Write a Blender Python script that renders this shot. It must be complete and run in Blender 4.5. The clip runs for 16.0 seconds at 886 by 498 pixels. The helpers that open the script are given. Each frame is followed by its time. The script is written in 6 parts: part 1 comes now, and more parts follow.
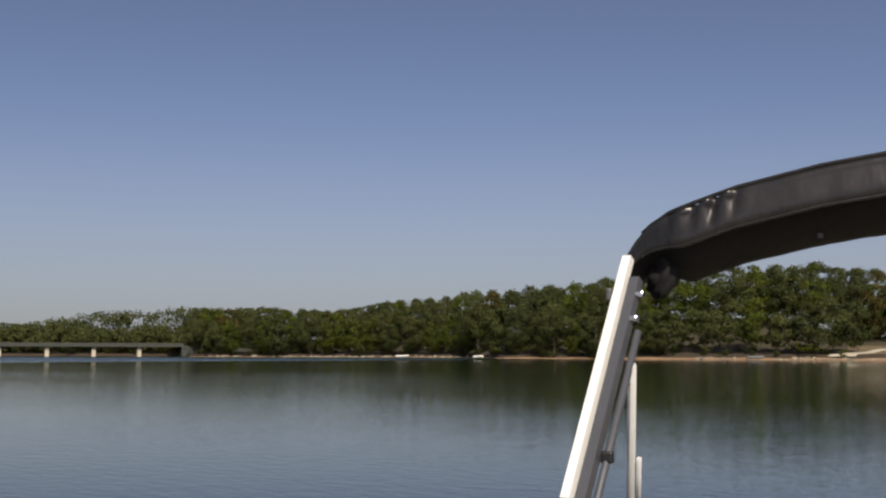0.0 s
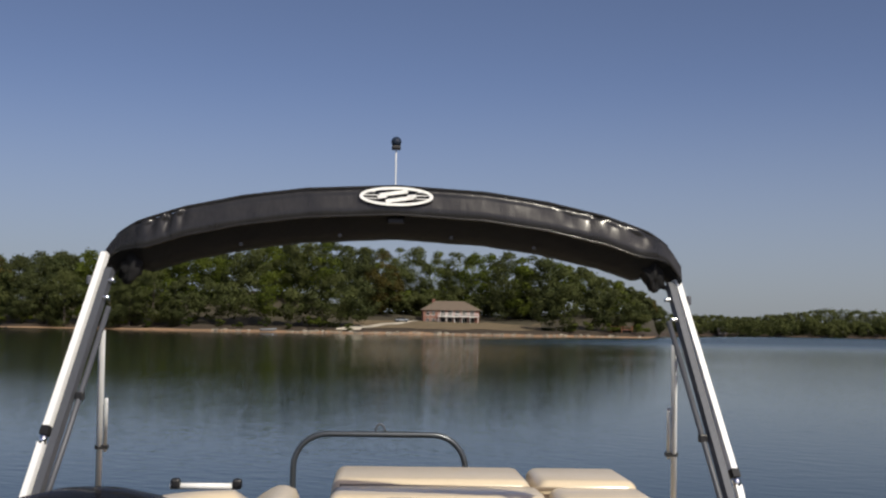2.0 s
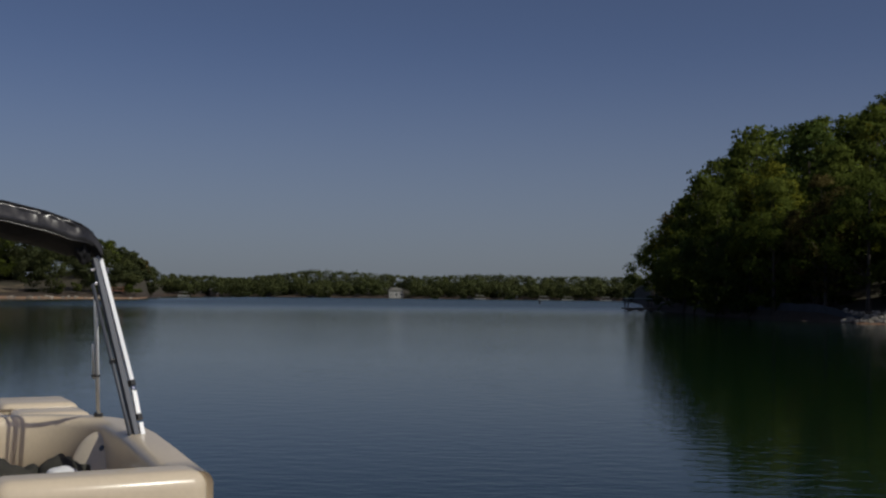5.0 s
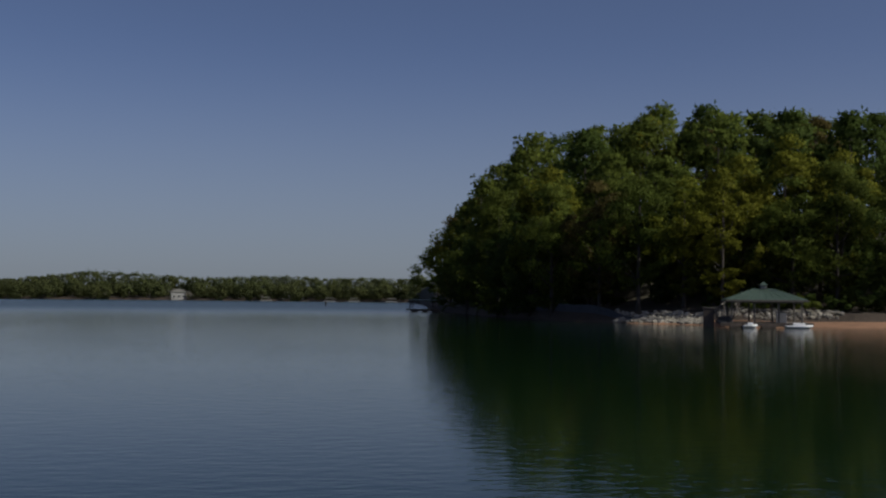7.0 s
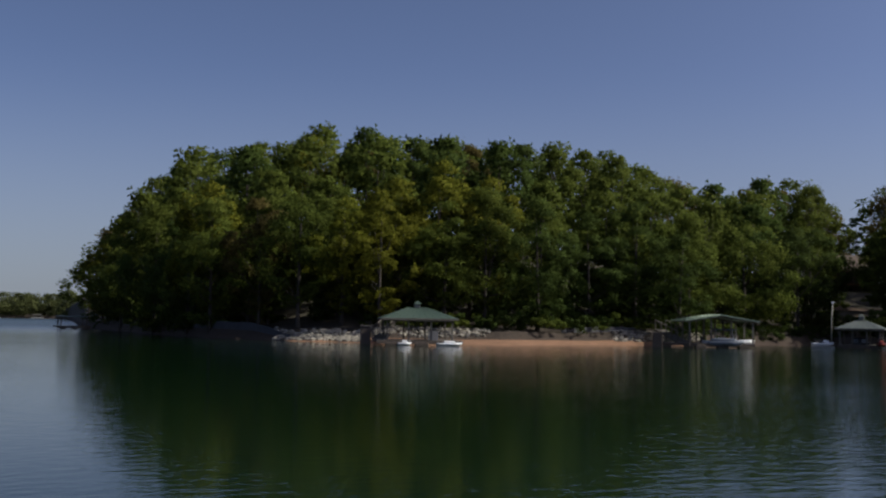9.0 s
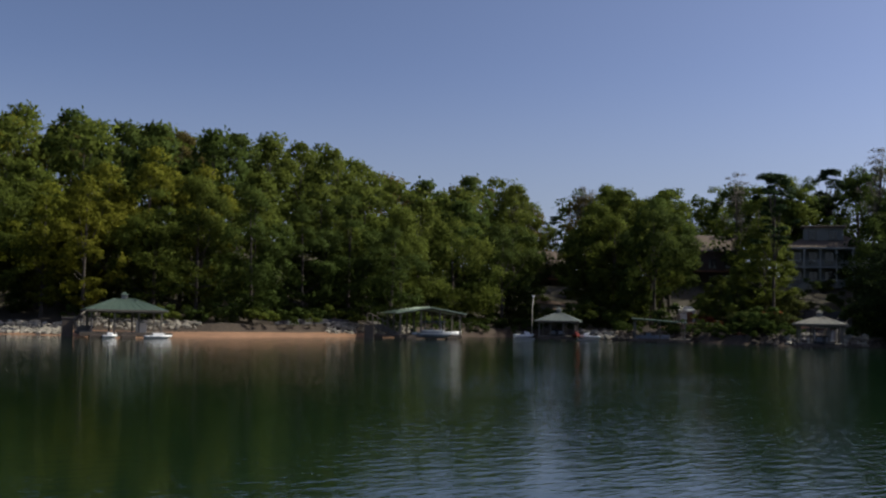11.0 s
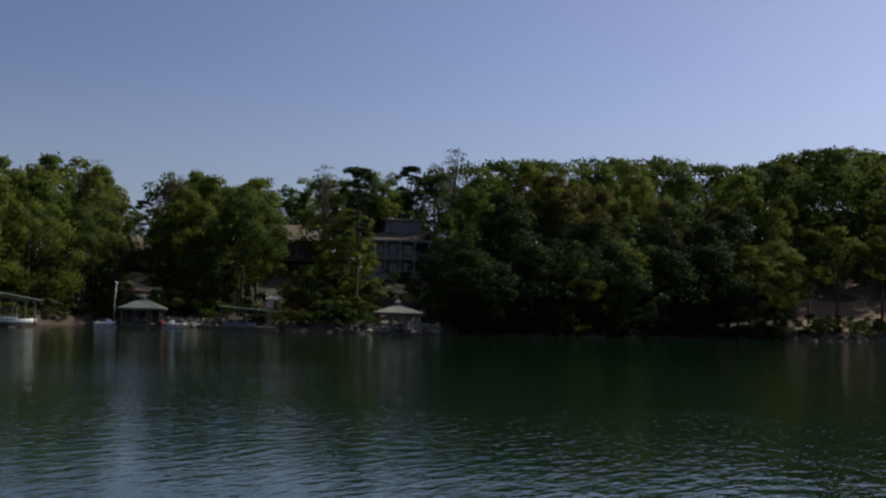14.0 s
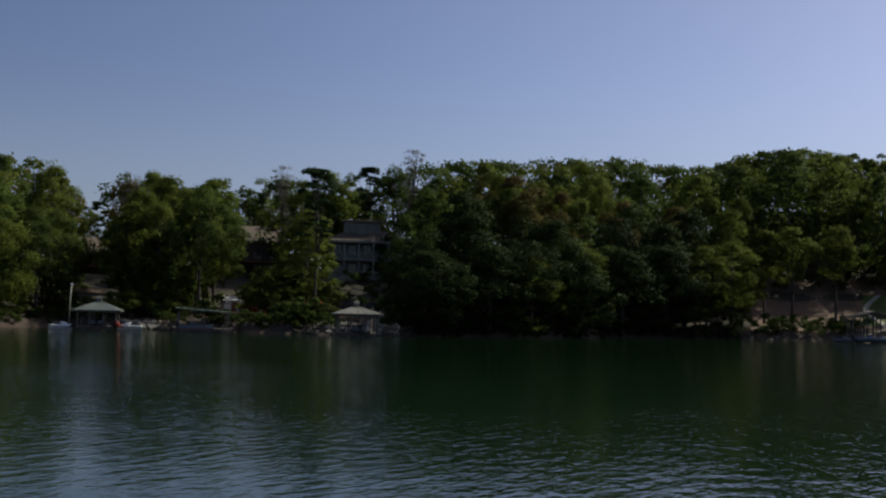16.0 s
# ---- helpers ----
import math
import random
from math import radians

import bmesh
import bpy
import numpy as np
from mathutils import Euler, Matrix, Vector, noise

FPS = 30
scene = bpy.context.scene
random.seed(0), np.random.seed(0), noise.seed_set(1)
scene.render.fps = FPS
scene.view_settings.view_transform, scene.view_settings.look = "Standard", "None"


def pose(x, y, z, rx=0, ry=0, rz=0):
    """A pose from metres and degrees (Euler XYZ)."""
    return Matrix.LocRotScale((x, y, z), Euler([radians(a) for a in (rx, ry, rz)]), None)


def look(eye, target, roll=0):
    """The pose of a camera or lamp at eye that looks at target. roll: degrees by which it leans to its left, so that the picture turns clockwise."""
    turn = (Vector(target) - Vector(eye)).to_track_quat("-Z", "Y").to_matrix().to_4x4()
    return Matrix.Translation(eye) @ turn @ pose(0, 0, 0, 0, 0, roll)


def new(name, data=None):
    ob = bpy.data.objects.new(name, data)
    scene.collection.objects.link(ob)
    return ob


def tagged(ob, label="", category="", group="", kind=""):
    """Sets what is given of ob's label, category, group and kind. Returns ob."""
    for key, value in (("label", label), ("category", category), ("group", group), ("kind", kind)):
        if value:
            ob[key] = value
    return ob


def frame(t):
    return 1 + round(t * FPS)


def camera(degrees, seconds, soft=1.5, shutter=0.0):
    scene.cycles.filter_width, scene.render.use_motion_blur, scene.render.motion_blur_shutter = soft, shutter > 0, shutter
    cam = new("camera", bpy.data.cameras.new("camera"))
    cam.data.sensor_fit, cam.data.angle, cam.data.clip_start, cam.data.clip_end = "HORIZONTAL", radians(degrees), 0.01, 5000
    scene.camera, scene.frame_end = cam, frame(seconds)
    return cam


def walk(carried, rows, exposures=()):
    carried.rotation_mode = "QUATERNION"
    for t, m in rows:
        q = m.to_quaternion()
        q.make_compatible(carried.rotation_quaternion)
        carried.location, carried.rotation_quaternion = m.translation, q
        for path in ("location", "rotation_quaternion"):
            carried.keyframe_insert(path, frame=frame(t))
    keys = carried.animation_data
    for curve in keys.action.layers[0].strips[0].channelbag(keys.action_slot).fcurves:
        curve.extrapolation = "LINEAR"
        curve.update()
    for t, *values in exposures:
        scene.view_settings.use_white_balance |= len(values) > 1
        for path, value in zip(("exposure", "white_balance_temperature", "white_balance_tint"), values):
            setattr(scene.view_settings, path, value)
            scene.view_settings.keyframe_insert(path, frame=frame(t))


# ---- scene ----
# ---------------------------------------------------------------- camera
# seconds, heading from north (clockwise), pitch, lean, metres along the boat, metres across it
ROWS = [
    (0, -46.61, 5.19, 0.12, 3.44, -0.25),
    (0.5, -41.02, 4.93, 0.23, 3.19, -0.13),
    (1, -35.72, 4.65, 0.62, 2.91, 0.02),
    (1.5, -28.18, 4.33, 0.70, 2.60, 0.08),
    (2, -22.58, 3.98, 0.98, 2.22, 0.16),
    (2.5, -18.68, 3.61, 0.68, 1.82, 0.27),
    (3, -13.93, 2.64, 1.26, 1.42, 0.22),
    (3.5, -9.54, 2.59, 0.92, 0.98, 0.17),
    (4, -4.95, 2.73, 1.21, 0.48, 0.10),
    (4.5, -0.27, 2.42, 0.72, 0.02, -0.05),
    (4.7, 1.05, 2.36, 0.70, -0.02, -0.05),
    (6.8, 11.87, 2.56, 0.45, 0.00, 0.15),
    (7, 13.46, 2.55, 0.60, 0.00, 0.15),
    (7.5, 18.22, 3.09, 0.71, 0.00, 0.15),
    (8, 22.84, 3.92, 0.22, 0.00, 0.15),
    (8.5, 26.67, 3.92, 0.59, 0.00, 0.15),
    (9, 30.54, 3.67, 0.96, 0.00, 0.15),
    (9.2, 32.03, 3.66, 1.27, 0.00, 0.15),
    (11.5, 48.98, 3.47, 0.49, 0.00, 0.15),
    (12, 53.22, 3.39, 0.19, 0.00, 0.15),
    (12.5, 56.92, 3.06, 0.83, 0.00, 0.15),
    (13, 60.06, 2.92, 1.22, 0.00, 0.15),
    (13.5, 63.07, 3.33, 1.18, 0.00, 0.15),
    (14, 65.64, 3.35, 1.40, 0.00, 0.15),
    (14.5, 69.18, 2.99, 1.38, 0.00, 0.15),
    (15, 72.17, 3.02, 1.72, 0.00, 0.15),
    (15.5, 71.25, 3.28, 1.87, 0.00, 0.15),
    (16, 67.72, 3.44, 1.18, 0.00, 0.15),
]
BOAT_HEADING = radians(-25.4)
ALONG = Vector((math.sin(BOAT_HEADING), math.cos(BOAT_HEADING), 0))
ACROSS = Vector((math.cos(BOAT_HEADING), -math.sin(BOAT_HEADING), 0))
EYE_Z = 2.15


def row_pose(az, pitch, lean, along, across):
    eye = ALONG * along + ACROSS * across + Vector((0, 0, EYE_Z))
    a, p = radians(az), radians(pitch)
    way = Vector((math.sin(a) * math.cos(p), math.cos(a) * math.cos(p), math.sin(p)))
    return look(eye, eye + way, lean)


cam = camera(42.8, 16.0, soft=2.3)
walk(cam, [(r[0], row_pose(*r[1:])) for r in ROWS],
     exposures=[(0, 0.34, 7300, 6), (1.5, 0.3, 6900, 5), (2.5, 0.06, 6620, 5), (3.5, -0.28, 6380, 5), (4.5, -0.62, 6280, 5), (7, -0.28, 6180, 5), (8, -0.15, 6180, 5), (9.2, 0.2, 6250, 6),
                (11.3, 0.42, 6450, 4), (12.5, 0.34, 6500, 3), (14, 0.24, 6480, 2), (16, 0.13, 6480, 1)])

# ---------------------------------------------------------------- light
SUN_AZ, SUN_EL = radians(128), radians(43)
world = bpy.data.worlds.new("sky")
scene.world = world
world.use_nodes = True
wn = world.node_tree.nodes
wl = world.node_tree.links
sky = wn.new("ShaderNodeTexSky")
sky.sky_type = "NISHITA"
sky.sun_disc = False
sky.sun_elevation = SUN_EL
sky.sun_rotation = SUN_AZ
sky.altitude = 200
sky.air_density = 0.5
sky.dust_density = 1.5
sky.ozone_density = 2.0
tone = wn.new("ShaderNodeMix")
tone.data_type = "RGBA"
tone.blend_type = "MULTIPLY"
tone.inputs["Factor"].default_value = 1.0
tone.inputs[7].default_value = (1.13, 1.0, 1.05, 1)
wl.new(sky.outputs[0], tone.inputs[6])
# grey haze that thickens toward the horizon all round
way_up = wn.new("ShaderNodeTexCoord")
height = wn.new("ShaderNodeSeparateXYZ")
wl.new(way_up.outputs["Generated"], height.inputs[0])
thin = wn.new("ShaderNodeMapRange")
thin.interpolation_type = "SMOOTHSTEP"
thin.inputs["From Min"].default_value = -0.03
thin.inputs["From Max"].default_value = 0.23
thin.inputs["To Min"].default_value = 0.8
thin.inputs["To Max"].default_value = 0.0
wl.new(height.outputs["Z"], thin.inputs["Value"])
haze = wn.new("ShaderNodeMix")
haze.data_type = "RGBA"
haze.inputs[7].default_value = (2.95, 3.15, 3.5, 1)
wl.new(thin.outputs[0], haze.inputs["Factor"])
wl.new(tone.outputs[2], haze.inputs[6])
# the brighter half of the sky, toward the sun
sunward = wn.new("ShaderNodeVectorMath")
sunward.operation = "DOT_PRODUCT"
sunward.inputs[1].default_value = (math.sin(SUN_AZ) * math.cos(SUN_EL), math.cos(SUN_AZ) * math.cos(SUN_EL), math.sin(SUN_EL))
wl.new(way_up.outputs["Generated"], sunward.inputs[0])
glow = wn.new("ShaderNodeMapRange")
glow.interpolation_type = "SMOOTHSTEP"
glow.inputs["From Min"].default_value = 0.1
glow.inputs["From Max"].default_value = 0.82
glow.inputs["To Min"].default_value = 0.85
glow.inputs["To Max"].default_value = 1.15
wl.new(sunward.outputs["Value"], glow.inputs["Value"])
aureole = wn.new("ShaderNodeVectorMath")
aureole.operation = "SCALE"
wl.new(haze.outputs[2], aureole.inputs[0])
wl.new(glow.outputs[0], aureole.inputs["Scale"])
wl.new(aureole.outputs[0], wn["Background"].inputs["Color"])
wn["Background"].inputs["Strength"].default_value = 0.1
sun_data = bpy.data.lights.new("sun", "SUN")
sun_data.energy = 3.4
sun_data.angle = radians(0.5)
sun_data.color = (1.0, 0.93, 0.82)
sun = new("sun", sun_data)
sun_way = Vector((math.sin(SUN_AZ) * math.cos(SUN_EL), math.cos(SUN_AZ) * math.cos(SUN_EL), math.sin(SUN_EL)))
sun.matrix_world = look(sun_way * 100, (0, 0, 0))

# ---------------------------------------------------------------- materials


def mat(name, color, rough=0.6, metal=0.0, vary=0.25, scale=3.0, bump=0.0, bump_scale=20.0, per_object=0.0, coords="Object",
        island=0.0, stretch=(1, 1, 1)):
    """A procedural surface: base colour varied at two scales, fine relief, and variation from thing to thing."""
    m = bpy.data.materials.new(name)
    m.use_nodes = True
    n, l = m.node_tree.nodes, m.node_tree.links
    b = n["Principled BSDF"]
    b.inputs["Roughness"].default_value = rough
    b.inputs["Metallic"].default_value = metal
    tc = n.new("ShaderNodeTexCoord")
    mp = n.new("ShaderNodeMapping")
    mp.inputs["Scale"].default_value = stretch
    l.new(tc.outputs[coords], mp.inputs["Vector"])
    big = n.new("ShaderNodeTexNoise")
    big.inputs["Scale"].default_value = scale
    big.inputs["Detail"].default_value = 5
    fine = n.new("ShaderNodeTexNoise")
    fine.inputs["Scale"].default_value = scale * 9
    fine.inputs["Detail"].default_value = 3
    l.new(mp.outputs[0], big.inputs["Vector"])
    l.new(mp.outputs[0], fine.inputs["Vector"])
    add = n.new("ShaderNodeMath")
    add.operation = "ADD"
    l.new(big.outputs["Fac"], add.inputs[0])
    l.new(fine.outputs["Fac"], add.inputs[1])
    rng = n.new("ShaderNodeMapRange")
    rng.inputs["From Min"].default_value = 0.6
    rng.inputs["From Max"].default_value = 1.4
    rng.inputs["To Min"].default_value = 1 - vary
    rng.inputs["To Max"].default_value = 1 + vary
    l.new(add.outputs[0], rng.inputs["Value"])
    value = rng.outputs[0]
    for amount, source in ((per_object, ("ShaderNodeObjectInfo", "Random")), (island, ("ShaderNodeNewGeometry", "Random Per Island"))):
        if amount:
            info = n.new(source[0])
            r2 = n.new("ShaderNodeMapRange")
            r2.inputs["To Min"].default_value = 1 - amount
            r2.inputs["To Max"].default_value = 1 + amount
            l.new(info.outputs[source[1]], r2.inputs["Value"])
            mul = n.new("ShaderNodeMath")
            mul.operation = "MULTIPLY"
            l.new(value, mul.inputs[0])
            l.new(r2.outputs[0], mul.inputs[1])
            value = mul.outputs[0]
    hsv = n.new("ShaderNodeHueSaturation")
    hsv.inputs["Color"].default_value = (*color, 1)
    l.new(value, hsv.inputs["Value"])
    l.new(hsv.outputs[0], b.inputs["Base Color"])
    if bump:
        bt = n.new("ShaderNodeTexNoise")
        bt.inputs["Scale"].default_value = bump_scale
        bt.inputs["Detail"].default_value = 4
        l.new(mp.outputs[0], bt.inputs["Vector"])
        bp = n.new("ShaderNodeBump")
        bp.inputs["Strength"].default_value = bump
        bp.inputs["Distance"].default_value = 0.02
        l.new(bt.outputs["Fac"], bp.inputs["Height"])
        l.new(bp.outputs[0], b.inputs["Normal"])
    return m


def leaf_mat(name, color, color2, translucent=0.3, gain=0.35):
    """Leaves: colour between two greens from leaf to leaf and from tree to tree, part of the light passing through."""
    m = bpy.data.materials.new(name)
    m.use_nodes = True
    n, l = m.node_tree.nodes, m.node_tree.links
    b = n["Principled BSDF"]
    b.inputs["Roughness"].default_value = 0.6
    b.inputs["Specular IOR Level"].default_value = 0.02
    geo = n.new("ShaderNodeNewGeometry")
    info = n.new("ShaderNodeObjectInfo")
    tc = n.new("ShaderNodeTexCoord")
    nz = n.new("ShaderNodeTexNoise")
    nz.inputs["Scale"].default_value = 0.22
    nz.inputs["Detail"].default_value = 3
    l.new(tc.outputs["Object"], nz.inputs["Vector"])
    s1 = n.new("ShaderNodeMath")
    s1.operation = "MULTIPLY_ADD"
    s1.inputs[1].default_value = 0.5
    l.new(info.outputs["Random"], s1.inputs[0])
    l.new(nz.outputs["Fac"], s1.inputs[2])
    s2 = n.new("ShaderNodeMapRange")
    s2.inputs["From Min"].default_value = 0.3
    s2.inputs["From Max"].default_value = 1.15
    l.new(s1.outputs[0], s2.inputs["Value"])
    mx = n.new("ShaderNodeMix")
    mx.data_type = "RGBA"
    mx.inputs[6].default_value = (*color, 1)
    mx.inputs[7].default_value = (*color2, 1)
    l.new(s2.outputs[0], mx.inputs["Factor"])
    r = n.new("ShaderNodeMapRange")
    r.inputs["To Min"].default_value = 1 - gain
    r.inputs["To Max"].default_value = 1 + gain
    l.new(geo.outputs["Random Per Island"], r.inputs["Value"])
    hsv = n.new("ShaderNodeHueSaturation")
    turn = n.new("ShaderNodeMapRange")
    turn.inputs["To Min"].default_value = 0.468
    turn.inputs["To Max"].default_value = 0.518
    patch_ = n.new("ShaderNodeTexNoise")
    patch_.inputs["Scale"].default_value = 0.045
    l.new(geo.outputs["Position"], patch_.inputs["Vector"])
    blend = n.new("ShaderNodeMath")
    blend.operation = "MULTIPLY_ADD"
    blend.inputs[1].default_value = 0.55
    l.new(patch_.outputs["Fac"], blend.inputs[0])
    half = n.new("ShaderNodeMath")
    half.operation = "MULTIPLY"
    half.inputs[1].default_value = 0.45
    l.new(info.outputs["Random"], half.inputs[0])
    l.new(half.outputs[0], blend.inputs[2])
    l.new(blend.outputs[0], turn.inputs["Value"])
    l.new(turn.outputs[0], hsv.inputs["Hue"])
    l.new(mx.outputs[2], hsv.inputs["Color"])
    l.new(r.outputs[0], hsv.inputs["Value"])
    l.new(hsv.outputs[0], b.inputs["Base Color"])
    tr = n.new("ShaderNodeBsdfTranslucent")
    l.new(hsv.outputs[0], tr.inputs["Color"])
    ms = n.new("ShaderNodeMixShader")
    ms.inputs[0].default_value = translucent
    l.new(b.outputs[0], ms.inputs[1])
    l.new(tr.outputs[0], ms.inputs[2])
    l.new(ms.outputs[0], n["Material Output"].inputs["Surface"])
    return m


M = {}
M["leaf"] = leaf_mat("leaf", (0.062, 0.095, 0.019), (0.125, 0.15, 0.029), 0.5)
M["leaf_dark"] = leaf_mat("leaf_dark", (0.042, 0.07, 0.018), (0.075, 0.105, 0.024), 0.42, 0.25)
# bank foliage darkened: shade and backlight put into the leaf colour
M["leaf_shaded"] = leaf_mat("leaf_shaded", (0.015, 0.028, 0.009), (0.03, 0.046, 0.013), 0.2, 0.25)
M["leaf_yellow"] = leaf_mat("leaf_yellow", (0.11, 0.125, 0.016), (0.16, 0.165, 0.022), 0.45)
M["leaf_brown"] = leaf_mat("leaf_brown", (0.075, 0.072, 0.022), (0.115, 0.092, 0.03), 0.4)
# leaves across the lake: distance haze put into paler, greyer greens
M["leaf_hazed"] = leaf_mat("leaf_hazed", (0.065, 0.085, 0.036), (0.095, 0.108, 0.042), 0.45, 0.12)
M["leaf_far_hazed"] = leaf_mat("leaf_far_hazed", (0.075, 0.096, 0.038), (0.11, 0.122, 0.045), 0.45, 0.12)
M["needle"] = leaf_mat("needle", (0.02, 0.042, 0.018), (0.04, 0.064, 0.024), 0.15)
M["bare"] = leaf_mat("bare", (0.12, 0.115, 0.095), (0.18, 0.17, 0.14), 0.15)
M["bark"] = mat("bark", (0.06, 0.048, 0.038), 0.9, vary=0.4, scale=2, bump=0.6, bump_scale=12, stretch=(3, 3, 0.6))
M["vinyl"] = mat("vinyl", (0.66, 0.55, 0.395), 0.24, vary=0.05, scale=5, bump=0.025, bump_scale=160)
M["vinyl_light"] = mat("vinyl_light", (0.70, 0.60, 0.45), 0.36, vary=0.05, scale=5, bump=0.06, bump_scale=160)
# brown for the cast shadow painted on the sun pad
M["shadow_strip"] = mat("shadow_strip", (0.2, 0.15, 0.1), 0.5, vary=0.1)
M["canvas"] = mat("canvas", (0.018, 0.017, 0.016), 0.25, vary=0.3, scale=4, bump=0.12, bump_scale=7, stretch=(2.5, 1, 1))
# black taken darker and duller to cancel light bounced onto the boot's underside
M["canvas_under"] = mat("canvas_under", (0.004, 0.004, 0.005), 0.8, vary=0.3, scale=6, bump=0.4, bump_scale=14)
M["logo"] = mat("logo", (0.78, 0.78, 0.76), 0.5, vary=0.05)
M["alu"] = mat("alu", (0.6, 0.61, 0.62), 0.42, 0.0, vary=0.06, scale=6)
# alu lightened to near white: sunlight on the legs put into colour
M["alu_bright"] = mat("alu_bright", (0.86, 0.86, 0.85), 0.35, 0.0, vary=0.05, scale=6)
M["alu_grey"] = mat("alu_grey", (0.09, 0.095, 0.11), 0.5, 0.2, vary=0.1, scale=6)
M["chrome"] = mat("chrome", (0.75, 0.76, 0.78), 0.12, 1.0, vary=0.04)
M["steel_dark"] = mat("steel_dark", (0.1, 0.11, 0.12), 0.3, 0.6, vary=0.1)
M["black"] = mat("black", (0.012, 0.012, 0.013), 0.45, vary=0.2)
M["panel_black"] = mat("panel_black", (0.02, 0.019, 0.018), 0.3, vary=0.2, scale=2)
M["carpet"] = mat("carpet", (0.2, 0.17, 0.13), 0.95, vary=0.2, scale=20, bump=0.3, bump_scale=200)
M["cloth_dark"] = mat("cloth_dark", (0.036, 0.034, 0.027), 0.95, vary=0.3, scale=5, bump=0.6, bump_scale=18)
M["cloth_white"] = mat("cloth_white", (0.7, 0.7, 0.7), 0.9, vary=0.08, scale=8, bump=0.3, bump_scale=40)
M["globe"] = mat("globe", (0.02, 0.03, 0.05), 0.06, vary=0.1)
M["roof_grey"] = mat("roof_grey", (0.1, 0.115, 0.1), 0.55, vary=0.15, scale=1.2, bump=0.15, bump_scale=8)
M["roof_green"] = mat("roof_green", (0.055, 0.085, 0.062), 0.5, vary=0.15, scale=1.2, bump=0.15, bump_scale=8)
M["roof_pale"] = mat("roof_pale", (0.24, 0.30, 0.21), 0.5, vary=0.15, scale=1.2, bump=0.15, bump_scale=8)
M["roof_tan"] = mat("roof_tan", (0.14, 0.135, 0.11), 0.7, vary=0.2, scale=1.2, bump=0.2, bump_scale=10)
M["shingle"] = mat("shingle", (0.13, 0.10, 0.075), 0.9, vary=0.2, scale=1.0, bump=0.5, bump_scale=14, stretch=(1, 1, 3))
M["brick_red"] = mat("brick_red", (0.21, 0.10, 0.075), 0.85, vary=0.25, scale=1.5, bump=0.4, bump_scale=16)
M["siding"] = mat("siding", (0.33, 0.325, 0.29), 0.75, vary=0.1, scale=1, bump=0.3, bump_scale=6, stretch=(0.2, 0.2, 6))
M["wall_brown"] = mat("wall_brown", (0.085, 0.062, 0.048), 0.85, vary=0.2, scale=1, bump=0.3, bump_scale=8)
# white clapboard darkened: the tree shade is put into its colour
M["siding_shaded"] = mat("siding_shaded", (0.17, 0.175, 0.16), 0.75, vary=0.12, scale=1, bump=0.3, bump_scale=6, stretch=(0.2, 0.2, 6))
# white trim toned down, with the porch's tree shade in its colour
M["trim_dimmed"] = mat("trim_dimmed", (0.33, 0.325, 0.29), 0.65, vary=0.12, scale=2)
M["red_earth"] = mat("red_earth", (0.18, 0.095, 0.06), 0.95, vary=0.4, scale=0.6, bump=0.6, bump_scale=9)
M["dirt"] = mat("dirt", (0.15, 0.1, 0.065), 0.95, vary=0.4, scale=0.6, bump=0.6, bump_scale=9)
M["sand"] = mat("sand", (0.24, 0.13, 0.072), 0.95, vary=0.3, scale=0.8, bump=0.5, bump_scale=14)
M["strand_clay"] = mat("strand_clay", (0.27, 0.17, 0.10), 0.95, vary=0.35, scale=0.25, bump=0.5, bump_scale=8)
M["white_paint"] = mat("white_paint", (0.74, 0.73, 0.7), 0.6, vary=0.08, scale=2)
M["wood_dock"] = mat("wood_dock", (0.085, 0.065, 0.05), 0.85, vary=0.35, scale=2, bump=0.4, bump_scale=20, stretch=(6, 0.6, 1))
M["wood_grey"] = mat("wood_grey", (0.13, 0.115, 0.095), 0.85, vary=0.25, scale=2, bump=0.4, bump_scale=20)
M["wood_red"] = mat("wood_red", (0.22, 0.1, 0.06), 0.85, vary=0.3, scale=2, bump=0.4, bump_scale=20)
M["float_white"] = mat("float_white", (0.3, 0.3, 0.28), 0.45, vary=0.1, scale=3)
M["gel_white"] = mat("gel_white", (0.8, 0.8, 0.79), 0.2, vary=0.05)
M["gel_red"] = mat("gel_red", (0.2, 0.04, 0.03), 0.25, vary=0.1)
M["gel_blue"] = mat("gel_blue", (0.04, 0.07, 0.18), 0.4, vary=0.15)
M["tarp"] = mat("tarp", (0.17, 0.19, 0.22), 0.7, vary=0.15)
M["pane"] = mat("pane", (0.015, 0.018, 0.02), 0.05, vary=0.1)
M["rock"] = mat("rock", (0.26, 0.235, 0.19), 0.9, vary=0.25, scale=2, bump=0.6, bump_scale=9, island=0.35)
M["rock_brown"] = mat("rock_brown", (0.12, 0.095, 0.072), 0.9, vary=0.3, scale=2, bump=0.6, bump_scale=9, island=0.5)
M["rock_wall"] = mat("rock_wall", (0.06, 0.06, 0.066), 0.9, vary=0.3, scale=1.2, bump=0.6, bump_scale=7)
M["bridge_dark"] = mat("bridge_dark", (0.05, 0.055, 0.05), 0.85, vary=0.2, scale=0.5)
M["concrete"] = mat("concrete", (0.5, 0.45, 0.37), 0.9, vary=0.12, scale=1, bump=0.3, bump_scale=12)
smoke = mat("smoked_screen", (0.02, 0.018, 0.018), 0.08, vary=0.1)
sn, sl = smoke.node_tree.nodes, smoke.node_tree.links
clear_ = sn.new("ShaderNodeBsdfTransparent")
clear_.inputs[0].default_value = (0.42, 0.4, 0.4, 1)
mixed = sn.new("ShaderNodeMixShader")
